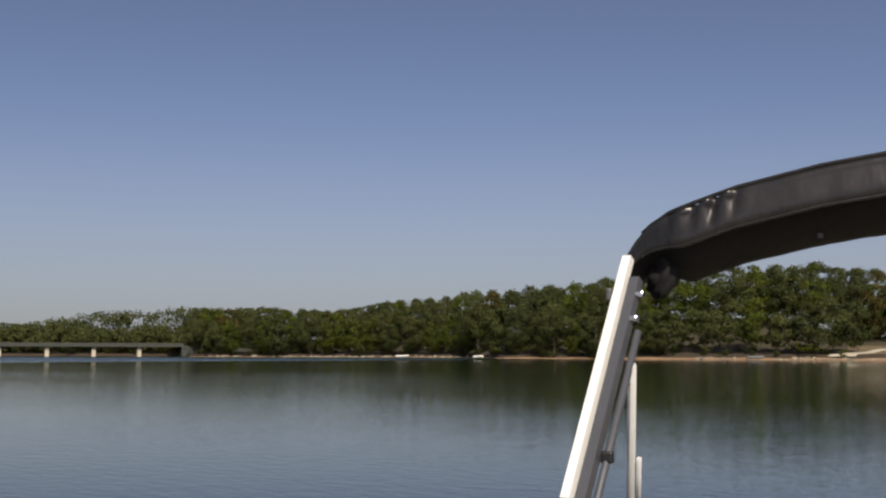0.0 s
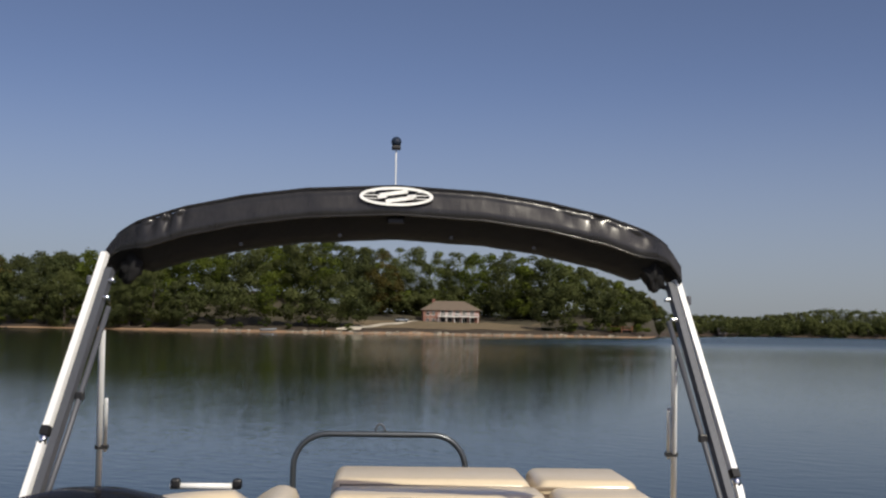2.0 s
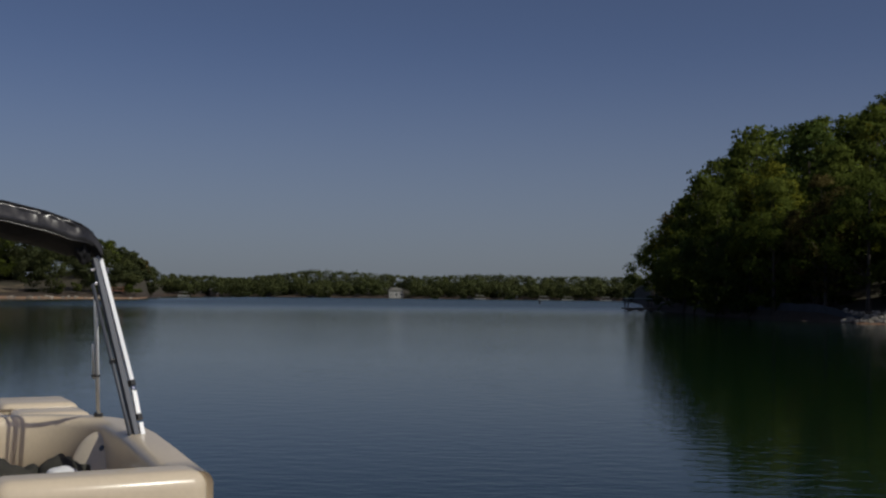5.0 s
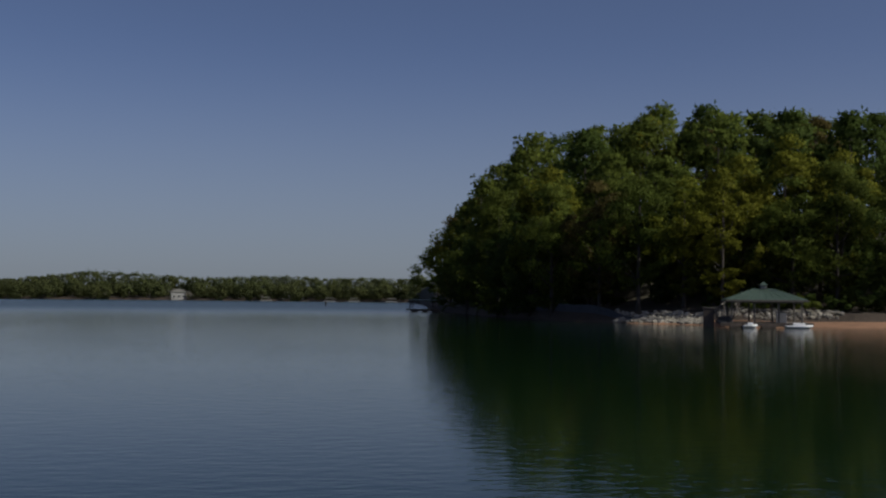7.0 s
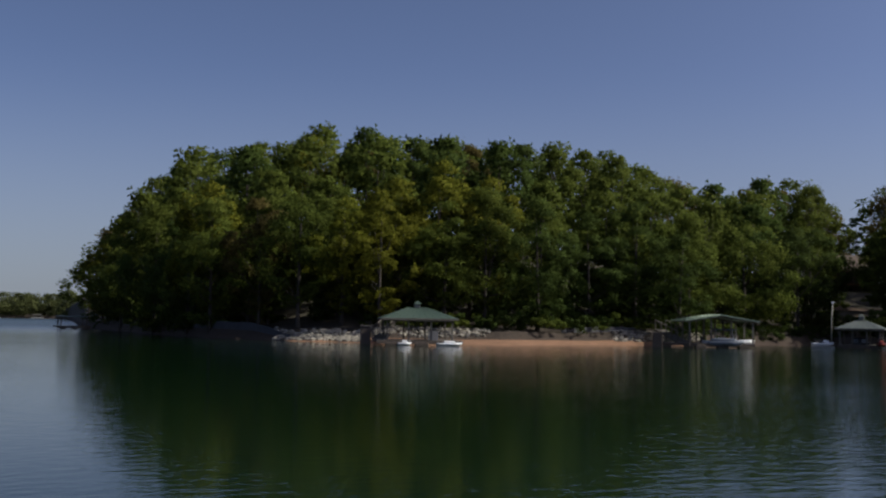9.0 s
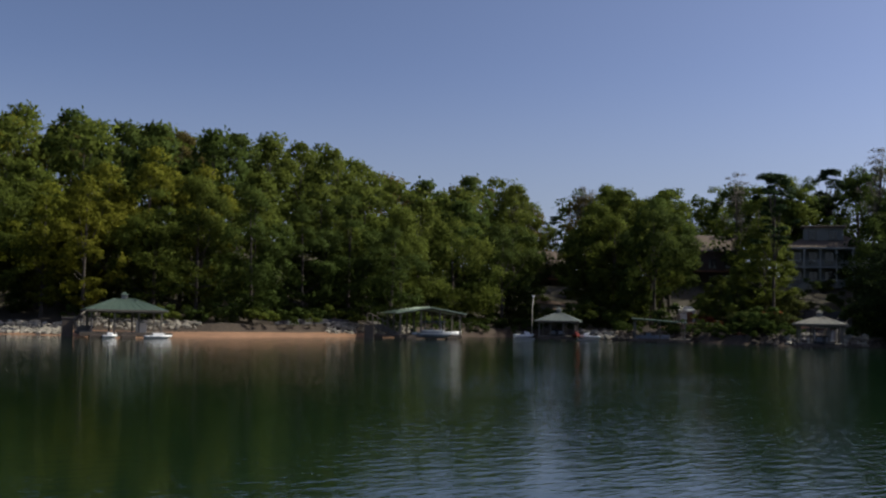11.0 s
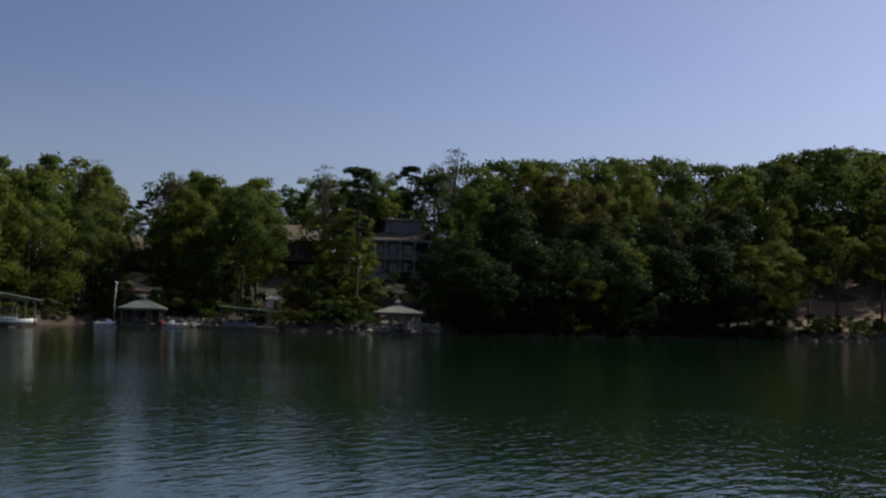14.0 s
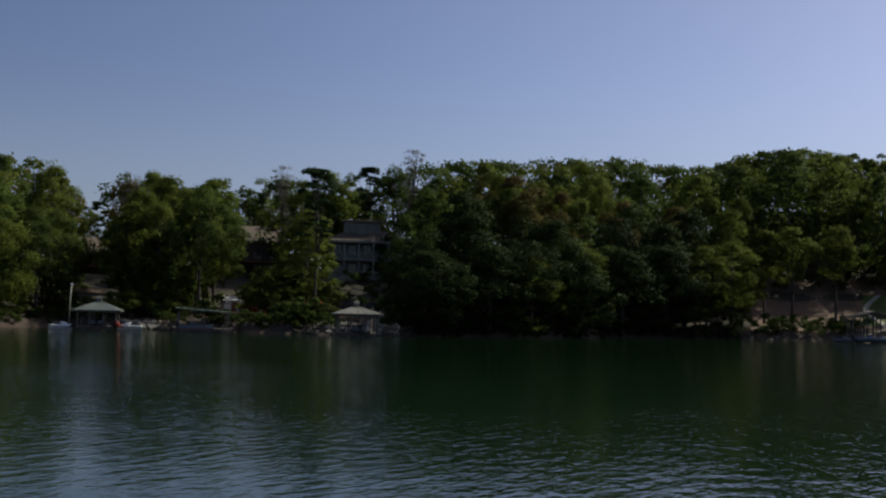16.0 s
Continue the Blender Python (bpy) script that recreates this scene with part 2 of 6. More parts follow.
mixed.inputs[0].default_value = 0.75
sl.new(sn["Principled BSDF"].outputs[0], mixed.inputs[1])
sl.new(clear_.outputs[0], mixed.inputs[2])
sl.new(mixed.outputs[0], sn["Material Output"].inputs["Surface"])
M["smoked_screen"] = smoke
M["lawn"] = mat("lawn", (0.14, 0.105, 0.06), 0.95, vary=0.4, scale=0.5, bump=0.6, bump_scale=9, coords="Object")
M["shrub"] = leaf_mat("shrub", (0.05, 0.075, 0.02), (0.1, 0.11, 0.03))
M["leaf_rust"] = leaf_mat("leaf_rust", (0.13, 0.05, 0.02), (0.17, 0.075, 0.03), 0.4)
M["grass"] = mat("grass", (0.1, 0.135, 0.03), 0.95, vary=0.35, scale=0.9, bump=0.6, bump_scale=12)
M["lamp_pole"] = mat("lamp_pole", (0.35, 0.33, 0.26), 0.6, vary=0.2)

# ground: wet clay at the waterline, sand on the beach, leaf litter and thin grass above
gm = bpy.data.materials.new("shore_ground")
gm.use_nodes = True
gn, gl = gm.node_tree.nodes, gm.node_tree.links
geo = gn.new("ShaderNodeNewGeometry")
sep = gn.new("ShaderNodeSeparateXYZ")
gl.new(geo.outputs["Position"], sep.inputs[0])
gz1 = gn.new("ShaderNodeTexNoise")
gz1.inputs["Scale"].default_value = 0.35
gz1.inputs["Detail"].default_value = 8
gl.new(geo.outputs["Position"], gz1.inputs["Vector"])
hm = gn.new("ShaderNodeMath")
hm.operation = "MULTIPLY_ADD"
hm.inputs[1].default_value = 0.7
gl.new(gz1.outputs["Fac"], hm.inputs[0])
gl.new(sep.outputs["Z"], hm.inputs[2])
ramp = gn.new("ShaderNodeValToRGB")
cr = ramp.color_ramp
cr.elements[0].position, cr.elements[0].color = 0.18, (0.05, 0.03, 0.02, 1)
cr.elements[1].position, cr.elements[1].color = 0.32, (0.055, 0.038, 0.026, 1)
for pos, col in ((0.42, (0.05, 0.035, 0.024, 1)), (0.55, (0.045, 0.032, 0.021, 1)), (0.7, (0.045, 0.033, 0.021, 1)), (1.0, (0.048, 0.04, 0.023, 1))):
    el = cr.elements.new(pos)
    el.color = col
hr = gn.new("ShaderNodeMapRange")
hr.inputs["From Min"].default_value = -0.4
hr.inputs["From Max"].default_value = 3.0
gl.new(hm.outputs[0], hr.inputs["Value"])
gl.new(hr.outputs[0], ramp.inputs["Fac"])
gz2 = gn.new("ShaderNodeTexNoise")
gz2.inputs["Scale"].default_value = 2.2
gz2.inputs["Detail"].default_value = 6
gl.new(geo.outputs["Position"], gz2.inputs["Vector"])
gv = gn.new("ShaderNodeMapRange")
gv.inputs["To Min"].default_value = 0.55
gv.inputs["To Max"].default_value = 1.45
gl.new(gz2.outputs["Fac"], gv.inputs["Value"])
gh = gn.new("ShaderNodeHueSaturation")
gl.new(ramp.outputs["Color"], gh.inputs["Color"])
gl.new(gv.outputs[0], gh.inputs["Value"])
gl.new(gh.outputs[0], gn["Principled BSDF"].inputs["Base Color"])
gn["Principled BSDF"].inputs["Roughness"].default_value = 0.95
gb = gn.new("ShaderNodeBump")
gb.inputs["Strength"].default_value = 0.7
gb.inputs["Distance"].default_value = 0.15
gl.new(gz2.outputs["Fac"], gb.inputs["Height"])
gl.new(gb.outputs[0], gn["Principled BSDF"].inputs["Normal"])
M["ground"] = gm

# water: dark green lake with ripples at three scales, ruffled and calm patches
wm = bpy.data.materials.new("lake_water")
wm.use_nodes = True
an, al = wm.node_tree.nodes, wm.node_tree.links
wb = an["Principled BSDF"]
wb.inputs["Base Color"].default_value = (0.0046, 0.0158, 0.0066, 1)
wb.inputs["Roughness"].default_value = 0.05
wb.inputs["IOR"].default_value = 1.29
ag = an.new("ShaderNodeNewGeometry")
patch = an.new("ShaderNodeTexNoise")
patch.inputs["Scale"].default_value = 0.03
patch.inputs["Detail"].default_value = 3
al.new(ag.outputs["Position"], patch.inputs["Vector"])
pr = an.new("ShaderNodeMapRange")
pr.inputs["From Min"].default_value = 0.35
pr.inputs["From Max"].default_value = 0.65
pr.inputs["To Min"].default_value = 0.5
pr.inputs["To Max"].default_value = 1.0
al.new(patch.outputs["Fac"], pr.inputs["Value"])
prev = None
for sc, amt, st in ((0.35, 0.011, (1, 0.6, 1)), (3.3, 0.0155, (0.5, 1.1, 1)), (8.0, 0.0065, (0.6, 1, 1))):
    mp = an.new("ShaderNodeMapping")
    mp.inputs["Scale"].default_value = st
    mp.inputs["Rotation"].default_value = (0, 0, 0.6)
    al.new(ag.outputs["Position"], mp.inputs["Vector"])
    nz = an.new("ShaderNodeTexNoise")
    nz.inputs["Scale"].default_value = sc
    nz.inputs["Detail"].default_value = 2
    al.new(mp.outputs[0], nz.inputs["Vector"])
    ml = an.new("ShaderNodeMath")
    ml.operation = "MULTIPLY_ADD"
    ml.inputs[1].default_value = amt
    al.new(nz.outputs["Fac"], ml.inputs[0])
    if prev:
        al.new(prev.outputs[0], ml.inputs[2])
    else:
        ml.inputs[2].default_value = 0
    prev = ml
ab = an.new("ShaderNodeBump")
ab.inputs["Distance"].default_value = 1.0
wind = an.new("ShaderNodeVectorMath")
wind.operation = "DOT_PRODUCT"
wind.inputs[1].default_value = (0.87, -0.5, 0)
al.new(ag.outputs["Position"], wind.inputs[0])
wr = an.new("ShaderNodeMapRange")
wr.inputs["From Min"].default_value = 1
wr.inputs["From Max"].default_value = 11
wr.inputs["To Min"].default_value = 0.6
wr.inputs["To Max"].default_value = 1.7
al.new(wind.outputs["Value"], wr.inputs["Value"])
wx = an.new("ShaderNodeMath")
wx.operation = "MULTIPLY"
al.new(wr.outputs[0], wx.inputs[0])
al.new(pr.outputs[0], wx.inputs[1])
al.new(wx.outputs[0], ab.inputs["Strength"])
al.new(prev.outputs[0], ab.inputs["Height"])
al.new(ab.outputs[0], wb.inputs["Normal"])
# the open reaches of the lake are ruffled by the wind, the lee of the wooded shores is calm
apos = an.new("ShaderNodeSeparateXYZ")
al.new(ag.outputs["Position"], apos.inputs[0])


def reach(axis, lo, hi):
    ramp_ = an.new("ShaderNodeMapRange")
    ramp_.interpolation_type = "SMOOTHSTEP"
    ramp_.inputs["From Min"].default_value = lo
    ramp_.inputs["From Max"].default_value = hi
    al.new(apos.outputs[axis], ramp_.inputs["Value"])
    return ramp_.outputs[0]


def combine(kind, p, q):
    node = an.new("ShaderNodeMath")
    node.operation = kind
    node.use_clamp = True
    al.new(p, node.inputs[0])
    al.new(q, node.inputs[1])
    return node.outputs[0]


east = combine("MULTIPLY", reach("X", -95, -50), reach("Y", 90, 260))
west = reach("X", -190, -250)
ruffled = combine("ADD", east, west)
rough_ = an.new("ShaderNodeMapRange")
rough_.inputs["To Min"].default_value = 0.05
rough_.inputs["To Max"].default_value = 0.27
al.new(ruffled, rough_.inputs["Value"])
al.new(rough_.outputs[0], wb.inputs["Roughness"])
M["water"] = wm

# ---------------------------------------------------------------- building helpers


def mesh_of(name, verts, faces, material=None, smooth=False):
    me = bpy.data.meshes.new(name)
    me.from_pydata([tuple(v) for v in verts], [], faces)
    me.update()
    if material:
        me.materials.append(M[material])
    if smooth:
        me.polygons.foreach_set("use_smooth", [True] * len(me.polygons))
    return me


def from_bm(name, bm, material, smooth=False):
    me = bpy.data.meshes.new(name)
    bmesh.ops.recalc_face_normals(bm, faces=bm.faces)
    bm.to_mesh(me)
    bm.free()
    me.materials.append(M[material])
    if smooth:
        me.polygons.foreach_set("use_smooth", [True] * len(me.polygons))
    return me


def part(name, me, parent, label="", at=None):
    ob = new(name, me)
    ob.parent = parent
    if at is not None:
        ob.matrix_basis = at
    if label:
        tagged(ob, label)
    return ob


def thing(name, m, label, category, group="", kind=""):
    ob = new(name)
    ob.empty_display_size = 0.2
    ob.matrix_basis = m
    return tagged(ob, label, category, group, kind)


def add_box(bm, c, s, rot=None, bevel=0.0, seg=2):
    r = bmesh.ops.create_cube(bm, size=1.0)
    m = Matrix.Translation(c) @ (rot or Matrix.Identity(4)) @ Matrix.Diagonal((*s, 1))
    bmesh.ops.transform(bm, matrix=m, verts=r["verts"])
    if bevel:
        edges = list({e for v in r["verts"] for e in v.link_edges})
        bmesh.ops.bevel(bm, geom=edges, offset=bevel, segments=seg, affect="EDGES", profile=0.5)


def box(name, material, parent, c, s, rot=None, bevel=0.0, seg=2, label="", smooth=False):
    bm = bmesh.new()
    add_box(bm, c, s, rot, bevel, seg)
    return part(name, from_bm(name, bm, material, smooth), parent, label)


def tube_mesh(name, material, path, r, n=10, square=False, closed=False):
    """A tube along a path of points, its radius one number or one a point."""
    path = [Vector(p) for p in path]
    k = len(path)
    rs = r if isinstance(r, (list, tuple)) else [r] * k
    verts, faces = [], []
    prev_side = None
    for i, p in enumerate(path):
        d = (path[min(i + 1, k - 1)] - path[max(i - 1, 0)]).normalized()
        side = prev_side if prev_side else (d.cross(Vector((0, 0, 1))) if abs(d.z) < 0.95 else d.cross(Vector((0, 1, 0))))
        side = (side - d * side.dot(d)).normalized()
        prev_side = side
        up = side.cross(d)
        for j in range(n):
            a = 2 * math.pi * (j + (0.5 if square else 0)) / n
            verts.append(p + side * math.cos(a) * rs[i] + up * math.sin(a) * rs[i])
    for i in range(k - 1):
        for j in range(n):
            faces.append((i * n + j, i * n + (j + 1) % n, (i + 1) * n + (j + 1) % n, (i + 1) * n + j))
    faces.append(tuple(range(n))[::-1])
    faces.append(tuple((k - 1) * n + j for j in range(n)))
    return mesh_of(name, verts, faces, material, smooth=not square)


def tube(name, material, parent, path, r, n=10, square=False, label=""):
    return part(name, tube_mesh(name, material, path, r, n, square), parent, label)


def polar(az, d, z=0.0):
    a = radians(az)
    return Vector((math.sin(a) * d, math.cos(a) * d, z))


def facing(az, d, z=0.0, turn=0.0):
    """A pose at a heading and distance whose x runs to the right and y away, seen from the middle of the lake."""
    return Matrix.Translation(polar(az, d, z)) @ Matrix.Rotation(radians(-az + turn), 4, "Z")


def smooth01(x):
    x = min(max(x, 0.0), 1.0)
    return x * x * (3 - 2 * x)


# ---------------------------------------------------------------- the land
SHORE = [(-180, 260), (-120, 380), (-80, 500), (-60, 470), (-58, 440), (-45, 420), (-43.6, 360), (-34.5, 345), (-26, 335), (-17, 340),
         (-12.2, 350), (-11.3, 690), (0, 700), (12.0, 690), (12.9, 205), (15.7, 150), (19, 124), (23, 112), (26.5, 108), (28, 107), (34, 107),
         (37, 113), (41, 121), (44, 128), (46.4, 138), (49, 145), (51, 138), (54, 134), (57, 128), (61.7, 121), (65, 121), (68, 125), (72.6, 131),
         (78, 148), (81.3, 154), (87, 160), (91, 166), (100, 168), (130, 150), (180, 260)]
# how high the land rises behind the shore
HILL = [(-180, 14), (-60, 5), (-44, 7), (-36, 12), (-30, 13), (-27, 6), (-18, 5), (-15, 8), (-13, 6), (-11, 5), (12.2, 5), (14, 5), (18, 10), (24, 14), (36, 13), (42, 8),
        (47, 10), (51, 8), (58, 9), (64, 9), (70, 12), (80, 13), (83.5, 23), (92.5, 23), (100, 15), (180, 14)]
# elevation of the tree tops
TOPS = [(-80, 1.3), (-66.5, 1.4), (-63.4, 2.0), (-60, 2.2), (-52, 2.1), (-46.3, 2.85), (-40, 3.45), (-33, 4.1), (-28, 4.3), (-25, 3.9),
        (-19, 3.9), (-16.4, 3.4), (-13.6, 2.5), (-12, 1.6), (-11.4, 0.9), (-7.4, 0.8), (-3.7, 1.2), (1, 1.02), (12, 1.08), (12.7, 1.5),
        (13.2, 3.3), (14.6, 5.2), (17.4, 7.7), (18.4, 8.4), (22.3, 9.2), (24.8, 9.9), (29.8, 9.5), (36.7, 9.25),
        (39.5, 8.6), (41.8, 7.4), (45.6, 7.0), (46.8, 7.5), (48.0, 7.4), (48.8, 6.6), (50.0, 5.0), (51.0, 4.6), (51.7, 6.9), (54.5, 6.6), (58.8, 6.8), (61.4, 7.0),
        (62.6, 6.0), (64, 7.2), (66.2, 7.9), (74.9, 8.45), (80.9, 7.9), (82.5, 8.3), (85, 8.8), (88, 8.1), (90.4, 7.9)]


def table(rows, az):
    return float(np.interp(az, [r[0] for r in rows], [r[1] for r in rows]))


def shore(az):
    return table(SHORE, az) + 1.6 * noise.noise(Vector((az * 0.9, 3.1, 0))) * min(1.0, table(SHORE, az) / 150)


# width of the open strand at the water's edge
STRAND = [(-60, 1.6), (-45, 2.5), (-35, 6), (-12.5, 5), (-11, 2), (12, 2), (13, 0.6), (21, 0.8), (23, 3), (27, 3.5), (33, 3.6), (40, 3.2), (43, 1.2), (46, 0.5), (50, 0.25), (60, 0.25),
          (66, 0.2), (68, 0.1), (79, 0.1), (82, 0.4), (92, 0.4)]


def rise(s, az):
    """Height of the land s metres behind the waterline."""
    if s < 0:
        return max(-3.0, s * 0.18)
    w = table(STRAND, az)
    beach = 0.13 * min(s, w)
    bank = (0.75 + 0.04 * max(0.0, 6 - w)) * smooth01((s - w + 0.4) / 2.4)
    hill = table(HILL, az) * smooth01((s - 4) / 70) + 0.02 * max(0, s - 60) ** 0.9
    return beach + bank + hill


def land(az, s):
    z = rise(s, az)
    if s > 1.5:
        p = polar(az, table(SHORE, az) + s)
        z += min(1.0, s / 12) * 0.5 * noise.noise(Vector((p.x * 0.12, p.y * 0.12, 0)))
    return z


ring = [-190, -150, -110, -80, -60, -40, -25, -12, -6, -3, -1.5, -0.6, 0, 0.6, 1.3, 2.1, 3, 4, 5, 6.2, 7.5, 9, 11, 14, 18, 23, 29, 36, 44, 54, 66, 80, 110, 160,
        260, 420, 700, 1100, 1800]
headings = list(np.arange(-180, -70, 3.0)) + list(np.arange(-70, 12, 0.5)) + list(np.arange(12, 92, 0.22)) + list(np.arange(92, 180, 3.0))
gv_, gf_ = [], []
for hdg in headings:
    sd = shore(hdg)
    for s in ring:
        d = max(4.0, sd + s)
        z = land(hdg, s) if sd + s > 4 else -3.0
        gv_.append(polar(hdg, d, z))
nr = len(ring)
for i in range(len(headings)):
    j = (i + 1) % len(headings)
    for k in range(nr - 1):
        gf_.append((i * nr + k, i * nr + k + 1, j * nr + k + 1, j * nr + k))
tagged(new("ground", mesh_of("ground", gv_, gf_, "ground", True)), "wooded lake shore with sandy clay edge and leaf litter", "ground", kind="structure")

wv, wf = [(0, 0, 0)], []
for rr in (6, 25, 80, 200, 500, 1500):
    for i in range(96):
        a = 2 * math.pi * i / 96
        wv.append((math.sin(a) * rr, math.cos(a) * rr, 0))
for i in range(96):
    wf.append((0, 1 + (i + 1) % 96, 1 + i))
    for k in range(5):
        b0, b1 = 1 + k * 96, 1 + (k + 1) * 96
        wf.append((b0 + i, b0 + (i + 1) % 96, b1 + (i + 1) % 96, b1 + i))
tagged(new("water", mesh_of("water", wv, wf, "water")), "dark green lake water with small wind ripples", "water", kind="structure")

# ---------------------------------------------------------------- trees
rs = np.random.RandomState(7)


def leaf_sprays(centres, radii, per, size, rng, flat=0.75, calm=0.5):
    """Leaf sprays on the outer shells of a set of clumps: pointed triangles, each turned its own way."""
    k = len(centres) * per
    c = np.repeat(centres, per, 0)
    r = np.repeat(radii, per)
    heart = centres.mean(0)
    out = c - heart
    out /= np.linalg.norm(out, axis=1, keepdims=True) + 0.3
    d = rng.normal(size=(k, 3))
    d[:, 2] += 0.25
    d /= np.linalg.norm(d, axis=1, keepdims=True)
    inward = np.minimum(0, (d * out).sum(1) + 0.25)
    d -= 2 * inward[:, None] * out
    d /= np.linalg.norm(d, axis=1, keepdims=True)
    lump = 0.86 + 0.16 * np.sin(d[:, 0] * 5 + c[:, 1] * 3) * np.sin(d[:, 1] * 5 + c[:, 2] * 3) + 0.1 * np.sin(d[:, 2] * 9 + c[:, 0] * 5)
    pos = c + d * (r * lump * rng.uniform(0.35, 1.18, k) ** 0.6)[:, None] * np.array([1, 1, flat])
    nrm = d * 0.7 + rng.normal(size=(k, 3)) * 0.6 + np.array([0, 0, 0.35])
    nrm /= np.linalg.norm(nrm, axis=1, keepdims=True)
    a = np.cross(nrm, rng.normal(size=(k, 3)))
    a /= np.linalg.norm(a, axis=1, keepdims=True)
    b = np.cross(nrm, a)
    ln = (size * rng.uniform(0.6, 1.35, k))[:, None]
    v = np.empty((k, 3, 3))
    v[:, 0] = pos - a * ln * 0.55
    v[:, 2] = pos + a * ln * 0.45 + b * ln * 0.42 - nrm * ln * 0.1
    v[:, 1] = pos + a * ln * 0.35 - b * ln * 0.45
    soft = d * calm + out * 0.28 + nrm * (0.72 - calm)
    soft /= np.linalg.norm(soft, axis=1, keepdims=True)
    return np.concatenate((v.reshape(-1, 3), np.repeat(soft, 3, 0)), 1)


def spray_mesh(name, rows, material):
    """Leaf sprays as one mesh; each leaf is shaded mostly by the bough that it sits on."""
    me = bpy.data.meshes.new(name)
    verts, normals = rows[:, :3], rows[:, 3:]
    n = len(verts)
    me.vertices.add(n)
    me.vertices.foreach_set("co", np.ascontiguousarray(verts, dtype=np.float32).ravel())
    me.loops.add(n)
    me.loops.foreach_set("vertex_index", np.arange(n, dtype=np.int32))
    me.polygons.add(n // 3)
    me.polygons.foreach_set("loop_start", np.arange(0, n, 3, dtype=np.int32))
    me.polygons.foreach_set("loop_total", np.full(n // 3, 3, dtype=np.int32))
    me.update(calc_edges=True)
    me.normals_split_custom_set(normals)
    me.materials.append(M[material])
    return me


def crown_clumps(rng, height, radius, base, count, spread=1.0, fat=1.0):
    """Clump centres in an egg-shaped crown, most of them near its skin."""
    cs, rr = [], []
    mid, half = (height + base) / 2, (height - base) / 2
    for i in range(count):
        while True:
            p = rng.uniform(-1, 1, 3)
            q = np.linalg.norm(p)
            if 0.35 < q < 1:
                break
        t = (p[2] + 1) / 2
        w = radius * (0.55 + 0.55 * math.sin(math.pi * min(1, t * 0.8 + 0.12)) - 0.30 * t * t) * spread
        cr_ = radius * rng.uniform(0.20, 0.38) * fat
        cs.append((p[0] * w, p[1] * w, min(mid + p[2] * half * 0.92, height - cr_ * 0.6)))
        rr.append(cr_)
    cs.append((rng.uniform(-.4, .4), rng.uniform(-.4, .4), height - radius * 0.28))
    rr.append(radius * 0.34)
    return np.array(cs), np.array(rr)


def limbs(centres, height, r0, rng, count=7):
    """A tapered, slightly bent trunk with limbs that reach into the clumps."""
    bm = bmesh.new()
    me = bpy.data.meshes.new("trunk")
    top = height * 0.86
    lean = rng.uniform(-0.5, 0.5, 2)
    path = [Vector((lean[0] * t * t, lean[1] * t * t, top * t - 0.5 * (t == 0))) for t in (0, 0.08, 0.25, 0.45, 0.7, 1.0)]
    bm.from_mesh(tube_mesh("t", "bark", path, [r0 * 1.5, r0 * 1.05, r0 * 0.9, r0 * 0.7, r0 * 0.42, r0 * 0.12], 7))
    for i in rng.permutation(len(centres))[:count]:
        c = Vector(centres[i])
        z0 = max(height * 0.16, min(top * 0.8, c.z * rng.uniform(0.5, 0.75)))
        t = z0 / top
        s = Vector((lean[0] * t * t, lean[1] * t * t, z0))
        m_ = s.lerp(c, 0.5) + Vector((0, 0, -0.3))
        bm.from_mesh(tube_mesh("l", "bark", [s, m_, c], [r0 * 0.36, r0 * 0.24, r0 * 0.07], 5))
    bm.to_mesh(me)
    bm.free()
    me.materials.append(M["bark"])
    return me


def tree_kind(seed, material, height, radius, base, count, per, leaf, label, category="tree", fat=1.0):
    """One tree with trunk and crown, to be copied along the shore."""
    rng = np.random.RandomState(seed)
    cs, rr = crown_clumps(rng, height, radius, base, count, 1.0, fat)
    return dict(trunk=limbs(cs, height, height * 0.014, rng), crown=spray_mesh("crown", leaf_sprays(cs, rr, per, leaf, rng), material),
                height=height, label=label, category=category)


def pine_kind(seed):
    rng = np.random.RandomState(seed)
    height, cs, rr = 20.0, [], []
    for k in range(46):
        z = 19.7 - 9.0 * rng.uniform(0, 1) ** 1.15
        reach = 2.9 * min(1.0, (20.6 - z) / 3.6) ** 0.7
        a, q = rng.uniform(0, 6.28), reach * rng.uniform(0.1, 1.0)
        cs.append((math.cos(a) * q, math.sin(a) * q, z))
        rr.append(rng.uniform(0.6, 1.15))
    cs, rr = np.array(cs), np.array(rr)
    return dict(trunk=limbs(cs, height, 0.22, rng, 16), crown=spray_mesh("crown", leaf_sprays(cs, rr, 190, 0.23, rng, 0.42), "needle"),
                height=height, label="tall pine with a bare trunk and flat-tufted dark crown", category="pine tree")


def snag_kind(seed):
    """A tree that has dropped most of its leaves: many thin limbs, each ending in a light tuft."""
    rng = np.random.RandomState(seed)
    cs, rr = [], []
    for k in range(44):
        z = 18 - 9 * rng.uniform(0, 1) ** 1.4
        q = 3.4 * (1 - ((z - 12.5) / 6.5) ** 2 * 0.75) * rng.uniform(0.15, 1)
        a = rng.uniform(0, 6.28)
        cs.append((math.cos(a) * q, math.sin(a) * q, z))
        rr.append(rng.uniform(0.4, 0.85))
    cs, rr = np.array(cs), np.array(rr)
    return dict(trunk=limbs(cs, 18, 0.2, rng, 34), crown=spray_mesh("crown", leaf_sprays(cs, rr, 60, 0.15, rng), "bare"),
                height=18.0, label="half-bare grey tree thin of leaves against the sky", category="tree")


